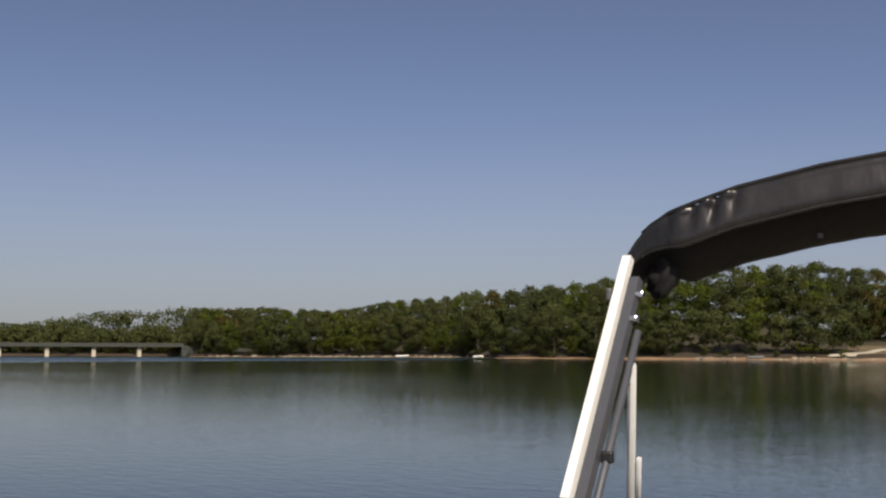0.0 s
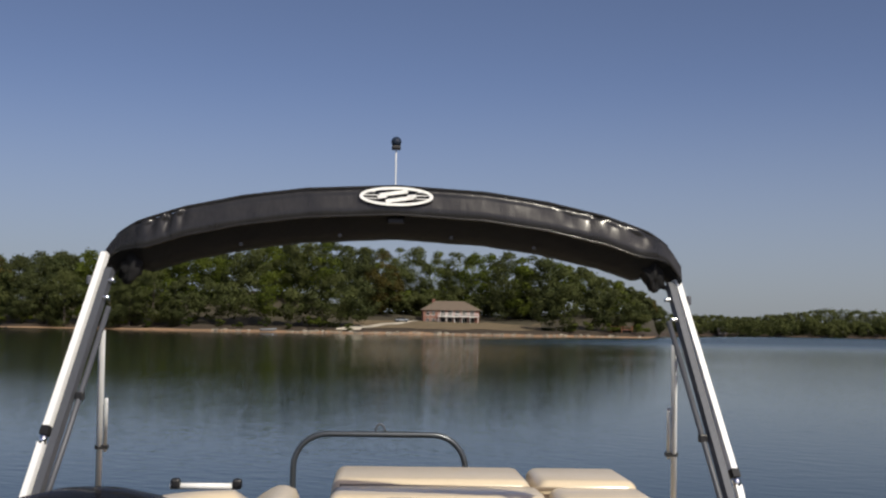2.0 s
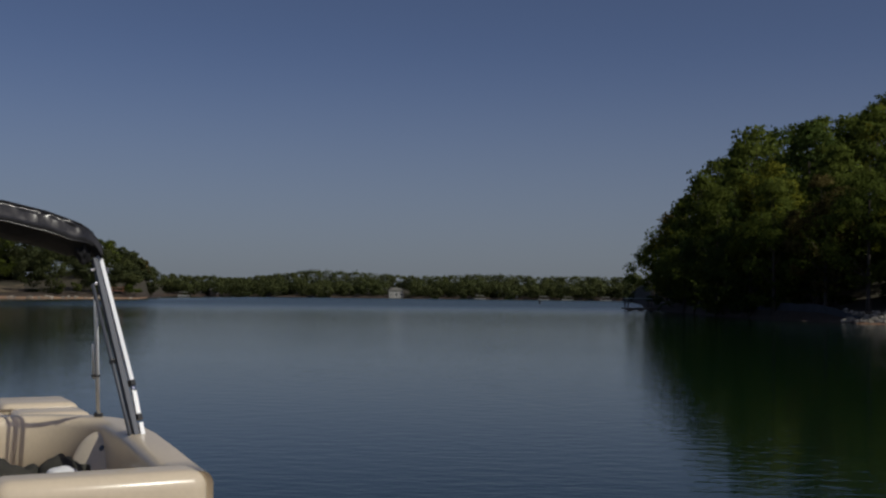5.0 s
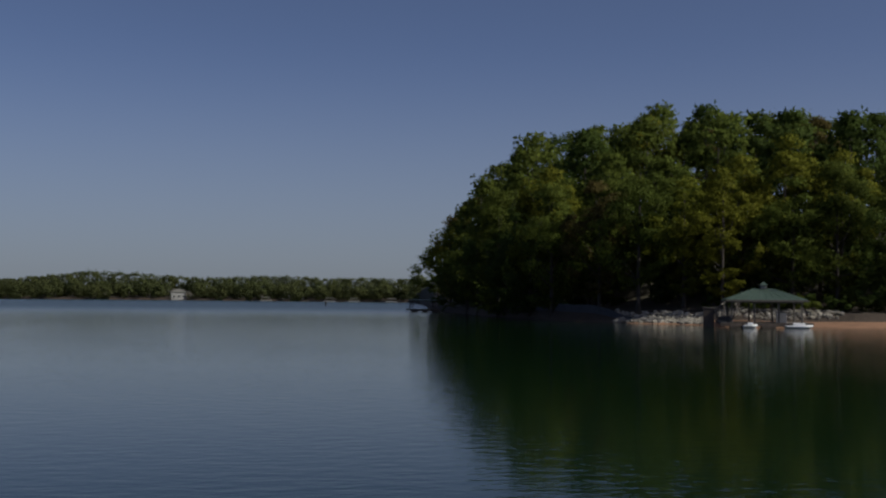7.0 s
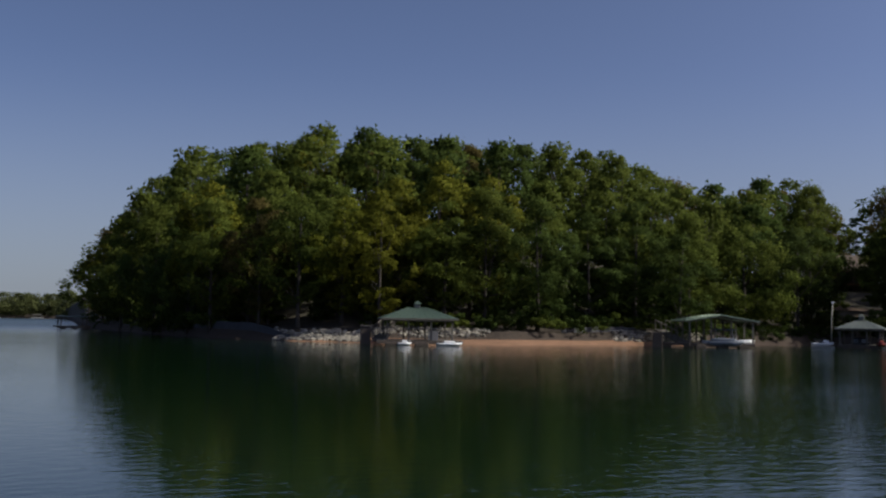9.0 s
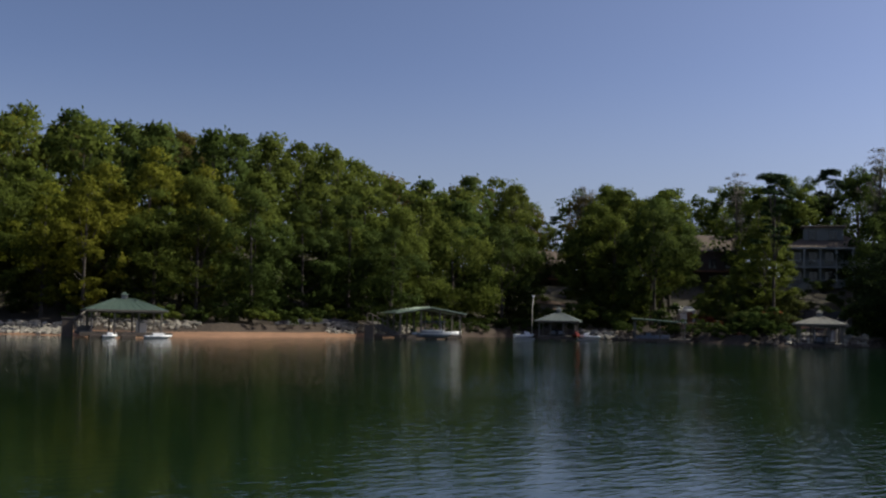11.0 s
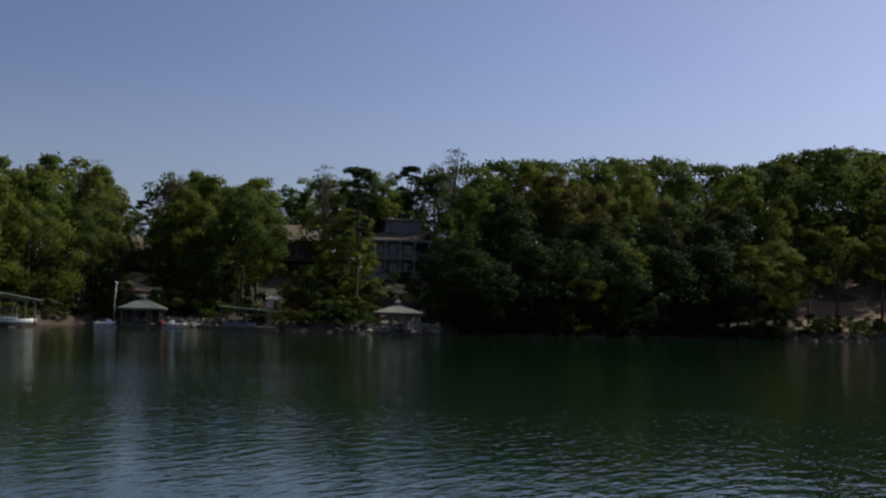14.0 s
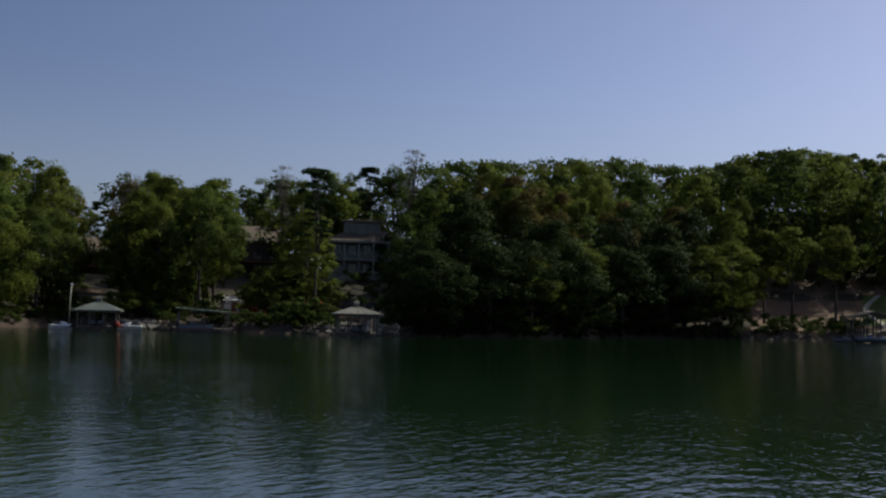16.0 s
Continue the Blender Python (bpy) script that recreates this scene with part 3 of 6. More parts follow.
GREEN = "broad-leaved tree in dull late-summer green on the bank"
NEAR = [tree_kind(11, "leaf", 17, 5.4, 0.3, 42, 260, 0.29, GREEN, fat=1.2), tree_kind(12, "leaf_dark", 18, 5.0, 0.5, 42, 260, 0.29, "dark green broad-leaved tree on the wooded bank", fat=1.2),
        tree_kind(13, "leaf", 16, 6.0, 0.2, 42, 260, 0.29, GREEN, fat=1.2), tree_kind(14, "leaf_dark", 17, 5.4, 0.6, 42, 260, 0.29, "dark green broad-leaved tree on the wooded bank", fat=1.2),
        tree_kind(15, "leaf", 19, 4.9, 0.6, 42, 260, 0.29, GREEN, fat=1.2)]
SHADED = [tree_kind(19, "leaf_shaded", 17, 5.6, 0.4, 40, 250, 0.3, "dense tree overhanging the water, leaves coloured for shade", fat=1.2),
        tree_kind(20, "leaf_shaded", 16, 5.2, 0.3, 40, 250, 0.3, "dense tree overhanging the water, leaves coloured for shade", fat=1.2)]
HIDDEN = [tree_kind(16, "leaf", 17, 5.6, 2.0, 30, 90, 0.56, GREEN, fat=1.2), tree_kind(17, "leaf_dark", 18, 5.4, 2.0, 30, 90, 0.56, "dark green broad-leaved tree on the wooded bank", fat=1.2),
          tree_kind(18, "leaf", 19, 5.0, 2.0, 30, 90, 0.56, GREEN, fat=1.2)]
TALL = [tree_kind(21, "leaf", 18, 5.4, 2.8, 40, 260, 0.29, "broad-leaved tree with a clear trunk on the slope"),
        tree_kind(22, "leaf", 19, 4.8, 3.4, 40, 260, 0.29, "slender broad-leaved tree with a clear trunk on the slope"),
        tree_kind(23, "leaf_dark", 17, 5.6, 2.6, 40, 260, 0.29, "dark green tree with a clear trunk on the slope")]
HIGH = [tree_kind(24, "leaf", 18, 4.6, 6.8, 34, 240, 0.3, "slim tree with a high crown above the bare yard"),
        tree_kind(25, "leaf", 17, 4.4, 6.2, 34, 240, 0.3, "slim tree with a high thin crown above the bare yard")]
YELLOW = tree_kind(31, "leaf_yellow", 15, 4.6, 1.6, 36, 260, 0.29, "broad-leaved tree turning yellow-green for autumn")
BROWN = tree_kind(32, "leaf_brown", 16, 4.6, 2.0, 36, 260, 0.29, "broad-leaved tree with leaves turning brown")
PINES = [pine_kind(41), pine_kind(42)]
SNAG = snag_kind(51)
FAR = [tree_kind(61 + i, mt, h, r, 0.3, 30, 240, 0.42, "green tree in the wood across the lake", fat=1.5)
       for i, (mt, h, r) in enumerate((("leaf_far_hazed", 17, 5.8), ("leaf_hazed", 18, 5.2), ("leaf_far_hazed", 16, 6.2), ("leaf", 19, 5.4)))]
FAR.append(tree_kind(70, "leaf_brown", 16, 4.6, 0.3, 30, 240, 0.42, "rust-brown tree in the wood across the lake", fat=1.5))


def plant(kind, az, s, height, group, wide=1.0):
    p = polar(az, shore(az) + s)
    k = height / kind["height"]
    base = Matrix.Translation((p.x, p.y, land(az, s) - 0.25)) @ Matrix.Rotation(rs.uniform(0, 6.28), 4, "Z")
    t = thing("tree", base @ Matrix.Diagonal((k * wide, k * wide, k, 1)), kind["label"], kind["category"], group)
    part("trunk", kind["trunk"], t, "grey-brown bark")
    part("crown", kind["crown"], t)
    return t


def want(az, s):
    """The height that brings a tree's top to the skyline there."""
    return EYE_Z + math.tan(radians(table(TOPS, az))) * (shore(az) + s) - land(az, s)


def closed_near(az, s):
    if s < 4.8 and 26.5 < az < 42:
        return True
    if 44 < az < 49 and s < 6:
        return True
    if 48.7 < az < 66.0 and s < 11:
        return True
    if 48.9 < az < 52.3 and s < 52:
        return True
    if 56.4 < az < 60.3 and s < 48:
        return True
    if 61.2 < az < 66.5 and s < 50:
        return True
    if 19.6 < az < 26.6 and s < 5:
        return True
    if abs(az - 27.4) < 1.7 and s < 9 or abs(az - 21.4) < 1.4 and s < 8:
        return True
    return 82.6 < az < 93 and s < 7 or 83.2 < az < 93 and s < 28


# the near wooded point, the cove and the bank beyond
for s0, gap in ((0.4, 5.0), (2.5, 4.9), (7.5, 5.2), (14, 6.2), (22, 7.4), (32, 7.2), (45, 7.4)):
    az = 13.0 + rs.uniform(0, 2)
    while az < 97:
        s = s0 + rs.uniform(-2, 2.5)
        d = shore(az) + s
        if s0 < 1:
            s = rs.uniform(0.0, 1.2)
        if not closed_near(az, s) and (s0 > 1 or 14.2 < az < 20 or 66.6 < az < 81.5):
            w = want(az, s)
            top = s0 >= 32
            if top:
                h = min(w * (rs.uniform(0.88, 0.97) if az > 66 else rs.uniform(0.95, 1.06)), 25)
            elif az > 50:
                h = min(17, w * (0.42 + 0.022 * s0) * rs.uniform(0.8, 1.25))
            else:
                h = min(rs.uniform(12, 18.5), w * rs.uniform(0.66, 0.98))
            if 15.5 > az:
                h = min(h, w * rs.uniform(0.85, 1.0))
            if h > 4.5:
                clear = 48 < az < 66 or 80.5 < az < 94 and s0 < 30
                u = rs.uniform()
                # lighter and darker leaf kinds by stretch stand in for how lit it is
                if clear:
                    kind = TALL[rs.randint(2 if az > 80 else 3)]
                elif u < (0.09 if az > 66 else 0.035) and s0 > 10:
                    kind = BROWN
                elif u < 0.07 and az < 33:
                    kind = YELLOW
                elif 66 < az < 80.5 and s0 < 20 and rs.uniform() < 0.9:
                    kind = SHADED[rs.randint(2)]
                elif 66 < az < 79.5:
                    kind = NEAR[(1, 3, 1, 3, 0, 4)[rs.randint(6)]]
                elif 20 < az < 33 and s0 < 20:
                    kind = NEAR[(0, 2, 4)[rs.randint(3)]]
                elif 33 < az < 48 and s0 < 14 and rs.uniform() < 0.6:
                    kind = NEAR[1] if rs.uniform() < 0.5 else NEAR[3]
                elif s0 >= 14:
                    kind = HIDDEN[rs.randint(len(HIDDEN))]
                else:
                    kind = NEAR[rs.randint(len(NEAR))]
                plant(kind, az, s, h, "trees along the near shore", min(1.35, max(0.9, 15 / h)))
        az += math.degrees(gap / d) * rs.uniform(0.8, 1.25)
for az, s, h, kind in ((27.4, 5.2, 13.5, YELLOW), (28.4, 14, 16, YELLOW), (39.0, 13, 14, NEAR[1]), (21.4, 5, 14.5, BROWN), (71.5, 22, 19, BROWN), (76.5, 14, 15, BROWN),
                       (61.3, 14, 18.3, PINES[1]), (63.9, 60, 17.6, PINES[0]), (52.2, 44, 17.6, SNAG), (66.1, 50, 19.2, SNAG),
                       (49.4, 48, 14.5, SNAG), (51.2, 70, 11, PINES[1]), (59.6, 45, 17.4, SNAG), (66.9, 36, 15, NEAR[1]), (58.8, 16, 6.5, TALL[0]), (59.6, 15, 5.5, TALL[2]), (58.2, 24, 5.0, TALL[1]), (50.7, 76, 13, PINES[0]), (50.0, 79, 12, PINES[1]), (51.4, 74, 14, SNAG), (49.0, 44, 13, TALL[1]), (51.9, 38, 12.5, TALL[2]), (61.9, 56, 16.2, NEAR[0]), (63, 66, 16.2, NEAR[1]), (65.2, 66, 17.4, NEAR[3]), (58.6, 66, 15.6, NEAR[4]), (50.2, 66, 8, NEAR[0]), (53.6, 13, 15.5, TALL[0]), (55.6, 12, 16, TALL[2]), (52.2, 14, 15, TALL[1]),
                       (60.9, 20, 13.5, TALL[1]), (66.9, 9, 11, NEAR[1]), (54.6, 10, 8.5, NEAR[1]), (52.9, 11, 7.5, NEAR[3]), (56.3, 27, 17.5, TALL[1]), (54.2, 24, 18.5, TALL[1]), (65.9, 30, 12, NEAR[1]),
                       (83.6, 13, 14, HIGH[1]), (84.9, 9, 15, HIGH[0]), (86.9, 11, 15, HIGH[0]), (89.6, 10, 15.5, HIGH[1]), (90.4, 16, 16, HIGH[0]), (92.3, 12, 15, HIGH[1])):
    plant(kind, az, s, h, "trees along the near shore")

# the crest of the near wood, behind the trees that can be told apart
crest = {"leaf": [], "leaf_dark": [], "leaf_brown": [], "leaf_shaded": []}
for s0, gap in ((58, 5.0), (73, 5.2)):
    az = 14.5 + rs.uniform(0, 1)
    while az < 98:
        s = s0 + rs.uniform(-3, 3)
        d = shore(az) + s
        h = min(want(az, s) * (rs.uniform(0.95, 1.01) if az > 66 else rs.uniform(0.9, 1.03)), 26)
        low = 49.2 < az < 51.4 or 57.6 < az < 59.2 and s < 70 or 63 < az < 65.6 and s < 64
        if h > 5 and not low:
            u = rs.uniform()
            kind = "leaf_brown" if u < 0.06 else "leaf" if u < 0.55 else "leaf_dark"
            cs, rr = crown_clumps(rs, h, min(5.6, h * 0.33), h * 0.2, 24, 1.0, 1.25)
            p = polar(az, d, land(az, s) - 0.3)
            crest[kind].append(leaf_sprays(cs + np.array(p), rr, 70, 0.54, rs))
        az += math.degrees((gap * 0.7 if az > 66 else gap) / d) * rs.uniform(0.8, 1.25)
# understorey below the crowns, in shade-coloured leaves along the dark bank
for s0, gap, a0, a1 in ((20, 4.5, 66, 81), (29, 4.2, 66, 97), (36, 4.5, 80, 97), (44, 5, 78, 97), (15, 4.5, 15, 48), (28, 4.5, 14, 48), (30, 5, 52, 57), (18, 4.5, 52.6, 55.4), (40, 5, 59.5, 61.2), (17, 5, 58.4, 61), (66, 4.2, 56.8, 67), (57, 4, 59.3, 62.2), (52, 4, 82, 96), (63, 4, 82, 96), (50, 4.5, 64.5, 67)):
    az = a0 + 0.5
    while az < a1:
        s = s0 + rs.uniform(-2, 2)
        h = rs.uniform(9, 13) if az > 78 and s0 > 25 or s0 > 50 else rs.uniform(4.5, 8)
        cs, rr = crown_clumps(rs, h, 3.0, 0.0, 14, 1.0, 1.4)
        crest["leaf_shaded" if 60 < az < 82 else "leaf_dark"].append(leaf_sprays(cs + np.array(polar(az, shore(az) + s, land(az, s) - 0.5)), rr, 80, 0.42, rs))
        az += math.degrees(gap / (shore(az) + s)) * rs.uniform(0.8, 1.2)
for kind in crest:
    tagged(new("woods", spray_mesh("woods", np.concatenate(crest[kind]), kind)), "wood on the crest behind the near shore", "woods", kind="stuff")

# the wooded shore across the lake: the front row tree by tree, the wood behind as one mass
behind = {"leaf_far_hazed": [], "leaf_hazed": [], "leaf": [], "leaf_brown": []}
for s0, gap in ((4, 5.6), (12, 6.5), (44, 6.2), (60, 6.5), (76, 6.2)):
    az = -59.0 + rs.uniform(0, 1)
    while az < -11.6:
        s = s0 + rs.uniform(-3, 3)
        d = shore(az) + s
        yard = -26.5 < az < -17.2 and s < 34 or -24.6 < az < -19.6 and s < 50
        sand = -35 < az < -26 and s < 9 or -17.5 < az < -12 and s < 7
        if not (yard or sand):
            w = want(az, s)
            h = w * rs.uniform(0.95, 1.04) * (1 + 0.08 * noise.noise(Vector((az * 0.55, 4.4, s0)))) if s0 >= 40 else min(rs.uniform(11, 18), w * rs.uniform(0.7, 0.98))
            h = min(h, 25)
            if h > 4 and s0 == 4:
                plant(FAR[4] if rs.uniform() < 0.02 else FAR[rs.randint(4)], az, s, h, "trees across the lake")
            elif h > 4:
                u = rs.uniform()
                kind = "leaf_brown" if u < 0.05 else "leaf" if u < 0.2 else "leaf_hazed" if u < 0.6 else "leaf_far_hazed"
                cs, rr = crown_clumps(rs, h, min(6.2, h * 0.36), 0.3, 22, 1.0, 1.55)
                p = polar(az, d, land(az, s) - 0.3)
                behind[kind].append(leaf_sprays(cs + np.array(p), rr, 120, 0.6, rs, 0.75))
        az += math.degrees(gap / d) * rs.uniform(0.8, 1.25)
for az in np.arange(-26.6, -17.0, 0.6):
    for s in (54, 60):
        h = rs.uniform(8, 11)
        cs, rr = crown_clumps(rs, h, 3.8, 0.0, 16, 1.0, 1.5)
        behind["leaf_far_hazed" if s < 57 else "leaf"].append(leaf_sprays(cs + np.array(polar(az + rs.uniform(-.3, .3), shore(az) + s, land(az, s) - 0.6)), rr, 90, 0.62, rs, 0.75))
for kind in behind:
    tagged(new("woods", spray_mesh("woods", np.concatenate(behind[kind]), kind)), "late-summer wood behind the far bank", "woods", kind="stuff")


def far_wood(name, a0, a1, rows, label):
    """Woods too far off to count: one mesh of leaf clumps along a stretch of shore."""
    vs = []
    for s0 in rows:
        az = a0
        while az < a1:
            s = s0 + rs.uniform(-4, 4)
            d = shore(az) + s
            w = want(az, s)
            if abs(az - 0.35) < 0.62 and s0 < 30:
                az += 0.3
                continue
            h = w * rs.uniform(0.95, 1.02) * (1 + 0.14 * noise.noise(Vector((az * 0.45, 8.4, 0)))) if s0 == rows[-1] else min(rs.uniform(7, 12), w * 0.9)
            if h > 3:
                cs, rr = crown_clumps(rs, h, min(6.5, h * 0.5), 0.3, 15, 1.0, 1.3)
                p = polar(az, d, land(az, s) - 0.3)
                vs.append(leaf_sprays(cs + np.array(p), rr * 1.5, 46, 0.9, rs, 0.75))
            az += math.degrees(4.8 / d) * rs.uniform(0.8, 1.2)
    tagged(new(name, spray_mesh(name, np.concatenate(vs), "leaf_far_hazed")), label, "woods", kind="stuff")


far_wood("far_woods", -11.2, 12.6, (4, 20, 60), "hazy green woods along the far shore of the lake")
far_wood("far_woods", -75, -58.4, (6, 16, 30, 45), "green woods behind the low bridge")

# brush along the bank
SHRUBS = []
for i in range(5):
    rng = np.random.RandomState(90 + i)
    cs, rr = crown_clumps(rng, 1.9, 1.4, 0.2, 8)
    SHRUBS.append(spray_mesh("shrub", leaf_sprays(cs, rr, 110, 0.145, rng), ("shrub", "leaf_dark", "leaf", "leaf_rust", "leaf_shaded")[i]))


def shrub(az, s, h, i, label="low leafy shrub on the bank"):
    p = polar(az, shore(az) + s)
    ob = new("shrub", SHRUBS[i])
    k = h / 1.9
    ob.matrix_basis = Matrix.Translation((p.x, p.y, land(az, s) - 0.1)) @ Matrix.Rotation(rs.uniform(0, 6.28), 4, "Z") @ Matrix.Diagonal((k * 1.2, k * 1.2, k, 1))
    return tagged(ob, label, "shrub", "shrubs on the bank")


for az in np.arange(13.2, 19.4, 0.5):
    shrub(az + rs.uniform(-.2, .2), rs.uniform(0.2, 2.6), rs.uniform(1.6, 3.0), 1)
for az in np.arange(26.8, 42.5, 0.5):
    shrub(az + rs.uniform(-.2, .2), rs.uniform(4.6, 7.5), rs.uniform(1.0, 2.2), 1 + int(rs.randint(2)))
for az in np.arange(42.5, 48.5, 0.8):
    shrub(az + rs.uniform(-.3, .3), rs.uniform(5, 9), rs.uniform(1.2, 2.2), int(rs.randint(3)))
for az in np.arange(48.8, 66.5, 0.25):
    a_, s_ = az + rs.uniform(-.3, .3), rs.uniform(3, 24)
    bare = 55.4 < a_ < 58.0 and s_ > 7 or 50.0 < a_ < 53.4 and s_ > 9 or 62.2 < a_ < 64.9 and s_ < 22
    if not bare:
        shrub(a_, s_, rs.uniform(1.5, 4.0), int(rs.randint(3)))
for az in np.arange(49.0, 66.4, 0.22):
    a_, s_ = az + rs.uniform(-.2, .2), rs.uniform(20, 47)
    bare = 54.9 < a_ < 57.6 or 49.8 < a_ < 53.0 and s_ < 38 or 61.8 < a_ < 64.6 and s_ < 30
    if not bare:
        shrub(a_, s_, rs.uniform(1.2, 2.3), (1, 1, 2, 0)[rs.randint(4)], "low bush on the slope below the houses")
# bushes added in shade-dark leaves to stand for the hollow under the overhang
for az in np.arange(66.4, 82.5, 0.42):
    shrub(az + rs.uniform(-.15, .15), rs.uniform(-0.3, 0.9), rs.uniform(1.5, 2.4), 4, "bush put in for the shaded hollow at the waterline")
for az in np.arange(43.4, 66.2, 0.3):
    if not (62.6 < az < 64.8 or 50.1 < az < 53.4 or 55.0 < az < 56.2):
        shrub(az + rs.uniform(-.12, .12), rs.uniform(0.9, 3.5), rs.uniform(0.8, 1.7), 1, "low dark shrub on the rocky bank")
for az in np.arange(59.3, 61.9, 0.26):
    shrub(az, 5.5 + rs.uniform(-.4, .4), rs.uniform(2.2, 2.7), 0, "sunlit yellow-green hedge bush on the slope")
for az, s_, h_ in ((61.3, 12, 2.6), (61.0, 13, 2.2), (58.2, 9, 2.0)):
    shrub(az, s_, h_, 3, "rust-red garden shrub on the slope")
for az, s_ in ((84.9, 7), (85.9, 8), (86.8, 7.2), (87.4, 6), (90.5, 7.5), (91.2, 6.5), (92.2, 6), (82.2, 3), (82.9, 5), (83.8, 3.6), (84.3, 4), (85.6, 5.2), (86.4, 4.4), (88.2, 7), (90.0, 4), (90.8, 6), (91.6, 4), (83.3, 2.4), (84.0, 2.2), (85.1, 3.2), (86.1, 2.6), (87.0, 3), (91.0, 2.6), (92.4, 3)):
    shrub(az, s_ - 1.2, rs.uniform(1.8, 3.0), 1, "dark round bush on the bank below the yard")
for az in np.arange(-58, -12, 1.1):
    if not -26.3 < az < -17:
        shrub(az + rs.uniform(-.4, .4), rs.uniform(4, 8), rs.uniform(2.0, 3.6), int(rs.randint(3)), "bush at the edge of the far wood")

# ---------------------------------------------------------------- the pontoon boat
BOAT = Matrix.Rotation(-BOAT_HEADING, 4, "Z")
MID = 0.19
DECK = 0.55


def sweep(name, material, path, profile, smooth=True, close=True):
    """A cushion or cover: a closed profile of (out, up) carried along a path of plan points with heights."""
    pts = [Vector(p) for p in path]
    verts, faces, k, n = [], [], len(pts), len(profile)
    for i, p in enumerate(pts):
        d = pts[min(i + 1, k - 1)] - pts[max(i - 1, 0)]
        d.z = 0
        d.normalize()
        out = Vector((d.y, -d.x, 0))
        for o, u in profile:
            verts.append(p + out * o + Vector((0, 0, u)))
    for i in range(k - 1):
        for j in range(n):
            faces.append((i * n + j, i * n + (j + 1) % n, (i + 1) * n + (j + 1) % n, (i + 1) * n + j))
    if close:
        faces.append(tuple(range(n)))
        faces.append(tuple((k - 1) * n + j for j in range(n))[::-1])
    return mesh_of(name, verts, faces, material, smooth)


def pad_profile(thick, low, high, r, steps=5):
    """Upright cushion with rounded shoulders."""
    pr_ = [(-thick / 2, low), (thick / 2, low)]
    for i in range(steps + 1):
        a = math.pi / 2 * i / steps
        pr_.append((thick / 2 - r + r * math.cos(a), high - r + r * math.sin(a)))
    for i in range(steps + 1):
        a = math.pi / 2 + math.pi / 2 * i / steps
        pr_.append((-thick / 2 + r + r * math.cos(a), high - r + r * math.sin(a)))
    return pr_


boat = thing("pontoon_boat", BOAT, "pontoon boat with tan seats and black side panels", "pontoon boat")
box("deck", "carpet", boat, (MID, 4.0, DECK - 0.05), (2.80, 9.9, 0.10), bevel=0.02, label="tan marine carpet deck")
for sx in (-1, 1):
    x = MID + sx * 0.9
    path = [(x, -1.6, 0.32), (x, -1.2, 0.18), (x, -0.6, 0.14)] + [(x, y, 0.14) for y in (2, 5, 8)] + [(x, 9.2, 0.14), (x, 9.4, 0.2)]
    tube("pontoon", "alu", boat, path, [0.06, 0.24, 0.31, 0.31, 0.31, 0.31, 0.31, 0.22], 18, label="bright aluminium pontoon tube")
    for y0 in (-0.8, 1.4, 3.6, 5.8):
        fp = box("fence_panel", "panel_black", boat, (MID + sx * 1.37, y0 + 1.07, 0.86), (0.03, 2.08, 0.44), bevel=0.01, label="glossy black fence panel")
        box("panel_frame", "alu", fp, (MID + sx * 1.37, y0 + 1.07, 1.095), (0.045, 2.14, 0.04), bevel=0.008)
        box("panel_frame", "alu", fp, (MID + sx * 1.37, y0 + 1.07, 0.625), (0.045, 2.14, 0.04), bevel=0.008)
gate = box("stern_gate", "panel_black", boat, (-0.28, 8.28, 0.88), (0.5, 0.03, 0.56), bevel=0.01, label="black gate panel with bright rail")
box("gate_rail", "alu_bright", gate, (-0.28, 8.27, 1.20), (0.54, 0.06, 0.05), bevel=0.012)
tube("stern_rail", "alu_bright", boat, [(-0.95, 8.27, 1.30), (-0.6, 8.27, 1.30)], 0.017, 10, label="bright stern rail beside the gate")
for x in (-0.92, -0.6):
    box("rail_clamp", "black", boat, (x, 8.26, 1.315), (0.05, 0.05, 0.055), bevel=0.014, label="black rail clamp")
for off, mt in ((0.0, "steel_dark"),):
    left = [(-0.35 + off, 8.75, 0.56), (-0.35 + off, 8.75, 1.2)]
    arc1 = [(-0.16 + (0.19 - off) * math.cos(a), 8.75, 1.345 + (0.19 - off) * math.sin(a)) for a in np.linspace(math.pi, math.pi / 2, 9)]
    arc2 = [(0.44 + (0.19 - off) * math.cos(a), 8.75, 1.345 + (0.19 - off) * math.sin(a)) for a in np.linspace(math.pi / 2, 0, 9)]
    right = [(0.63 - off, 8.75, 1.2), (0.63 - off, 8.75, 0.56)]
    tube("ladder_rail", mt, boat, left + arc1 + arc2 + right, 0.017, 10, label="dark steel boarding rail")
tube("ladder_ring", "alu_grey", boat, [(0.14 + 0.027 * math.cos(a), 8.75, 1.548 + 0.046 * math.sin(a)) for a in np.linspace(0, math.pi, 11)], 0.006, 8, label="thin latch ring on the boarding rail")
# sun pad at the stern
pad = thing("sun_pad", BOAT, "tan vinyl stern lounge with split cushions on a black base", "lounge seat")
box("base", "panel_black", pad, (0.66, 7.86, 0.87), (1.46, 0.92, 0.70), bevel=0.02)
box("front_cushion", "vinyl", pad, (0.42, 7.56, 1.305), (1.02, 0.40, 0.17), bevel=0.06, seg=4, smooth=True)
box("front_cushion", "vinyl", pad, (1.19, 7.56, 1.305), (0.47, 0.40, 0.17), bevel=0.06, seg=4, smooth=True)
box("rear_cushion", "vinyl", pad, (0.40, 8.07, 1.325), (0.98, 0.56, 0.17), bevel=0.055, seg=4, smooth=True)
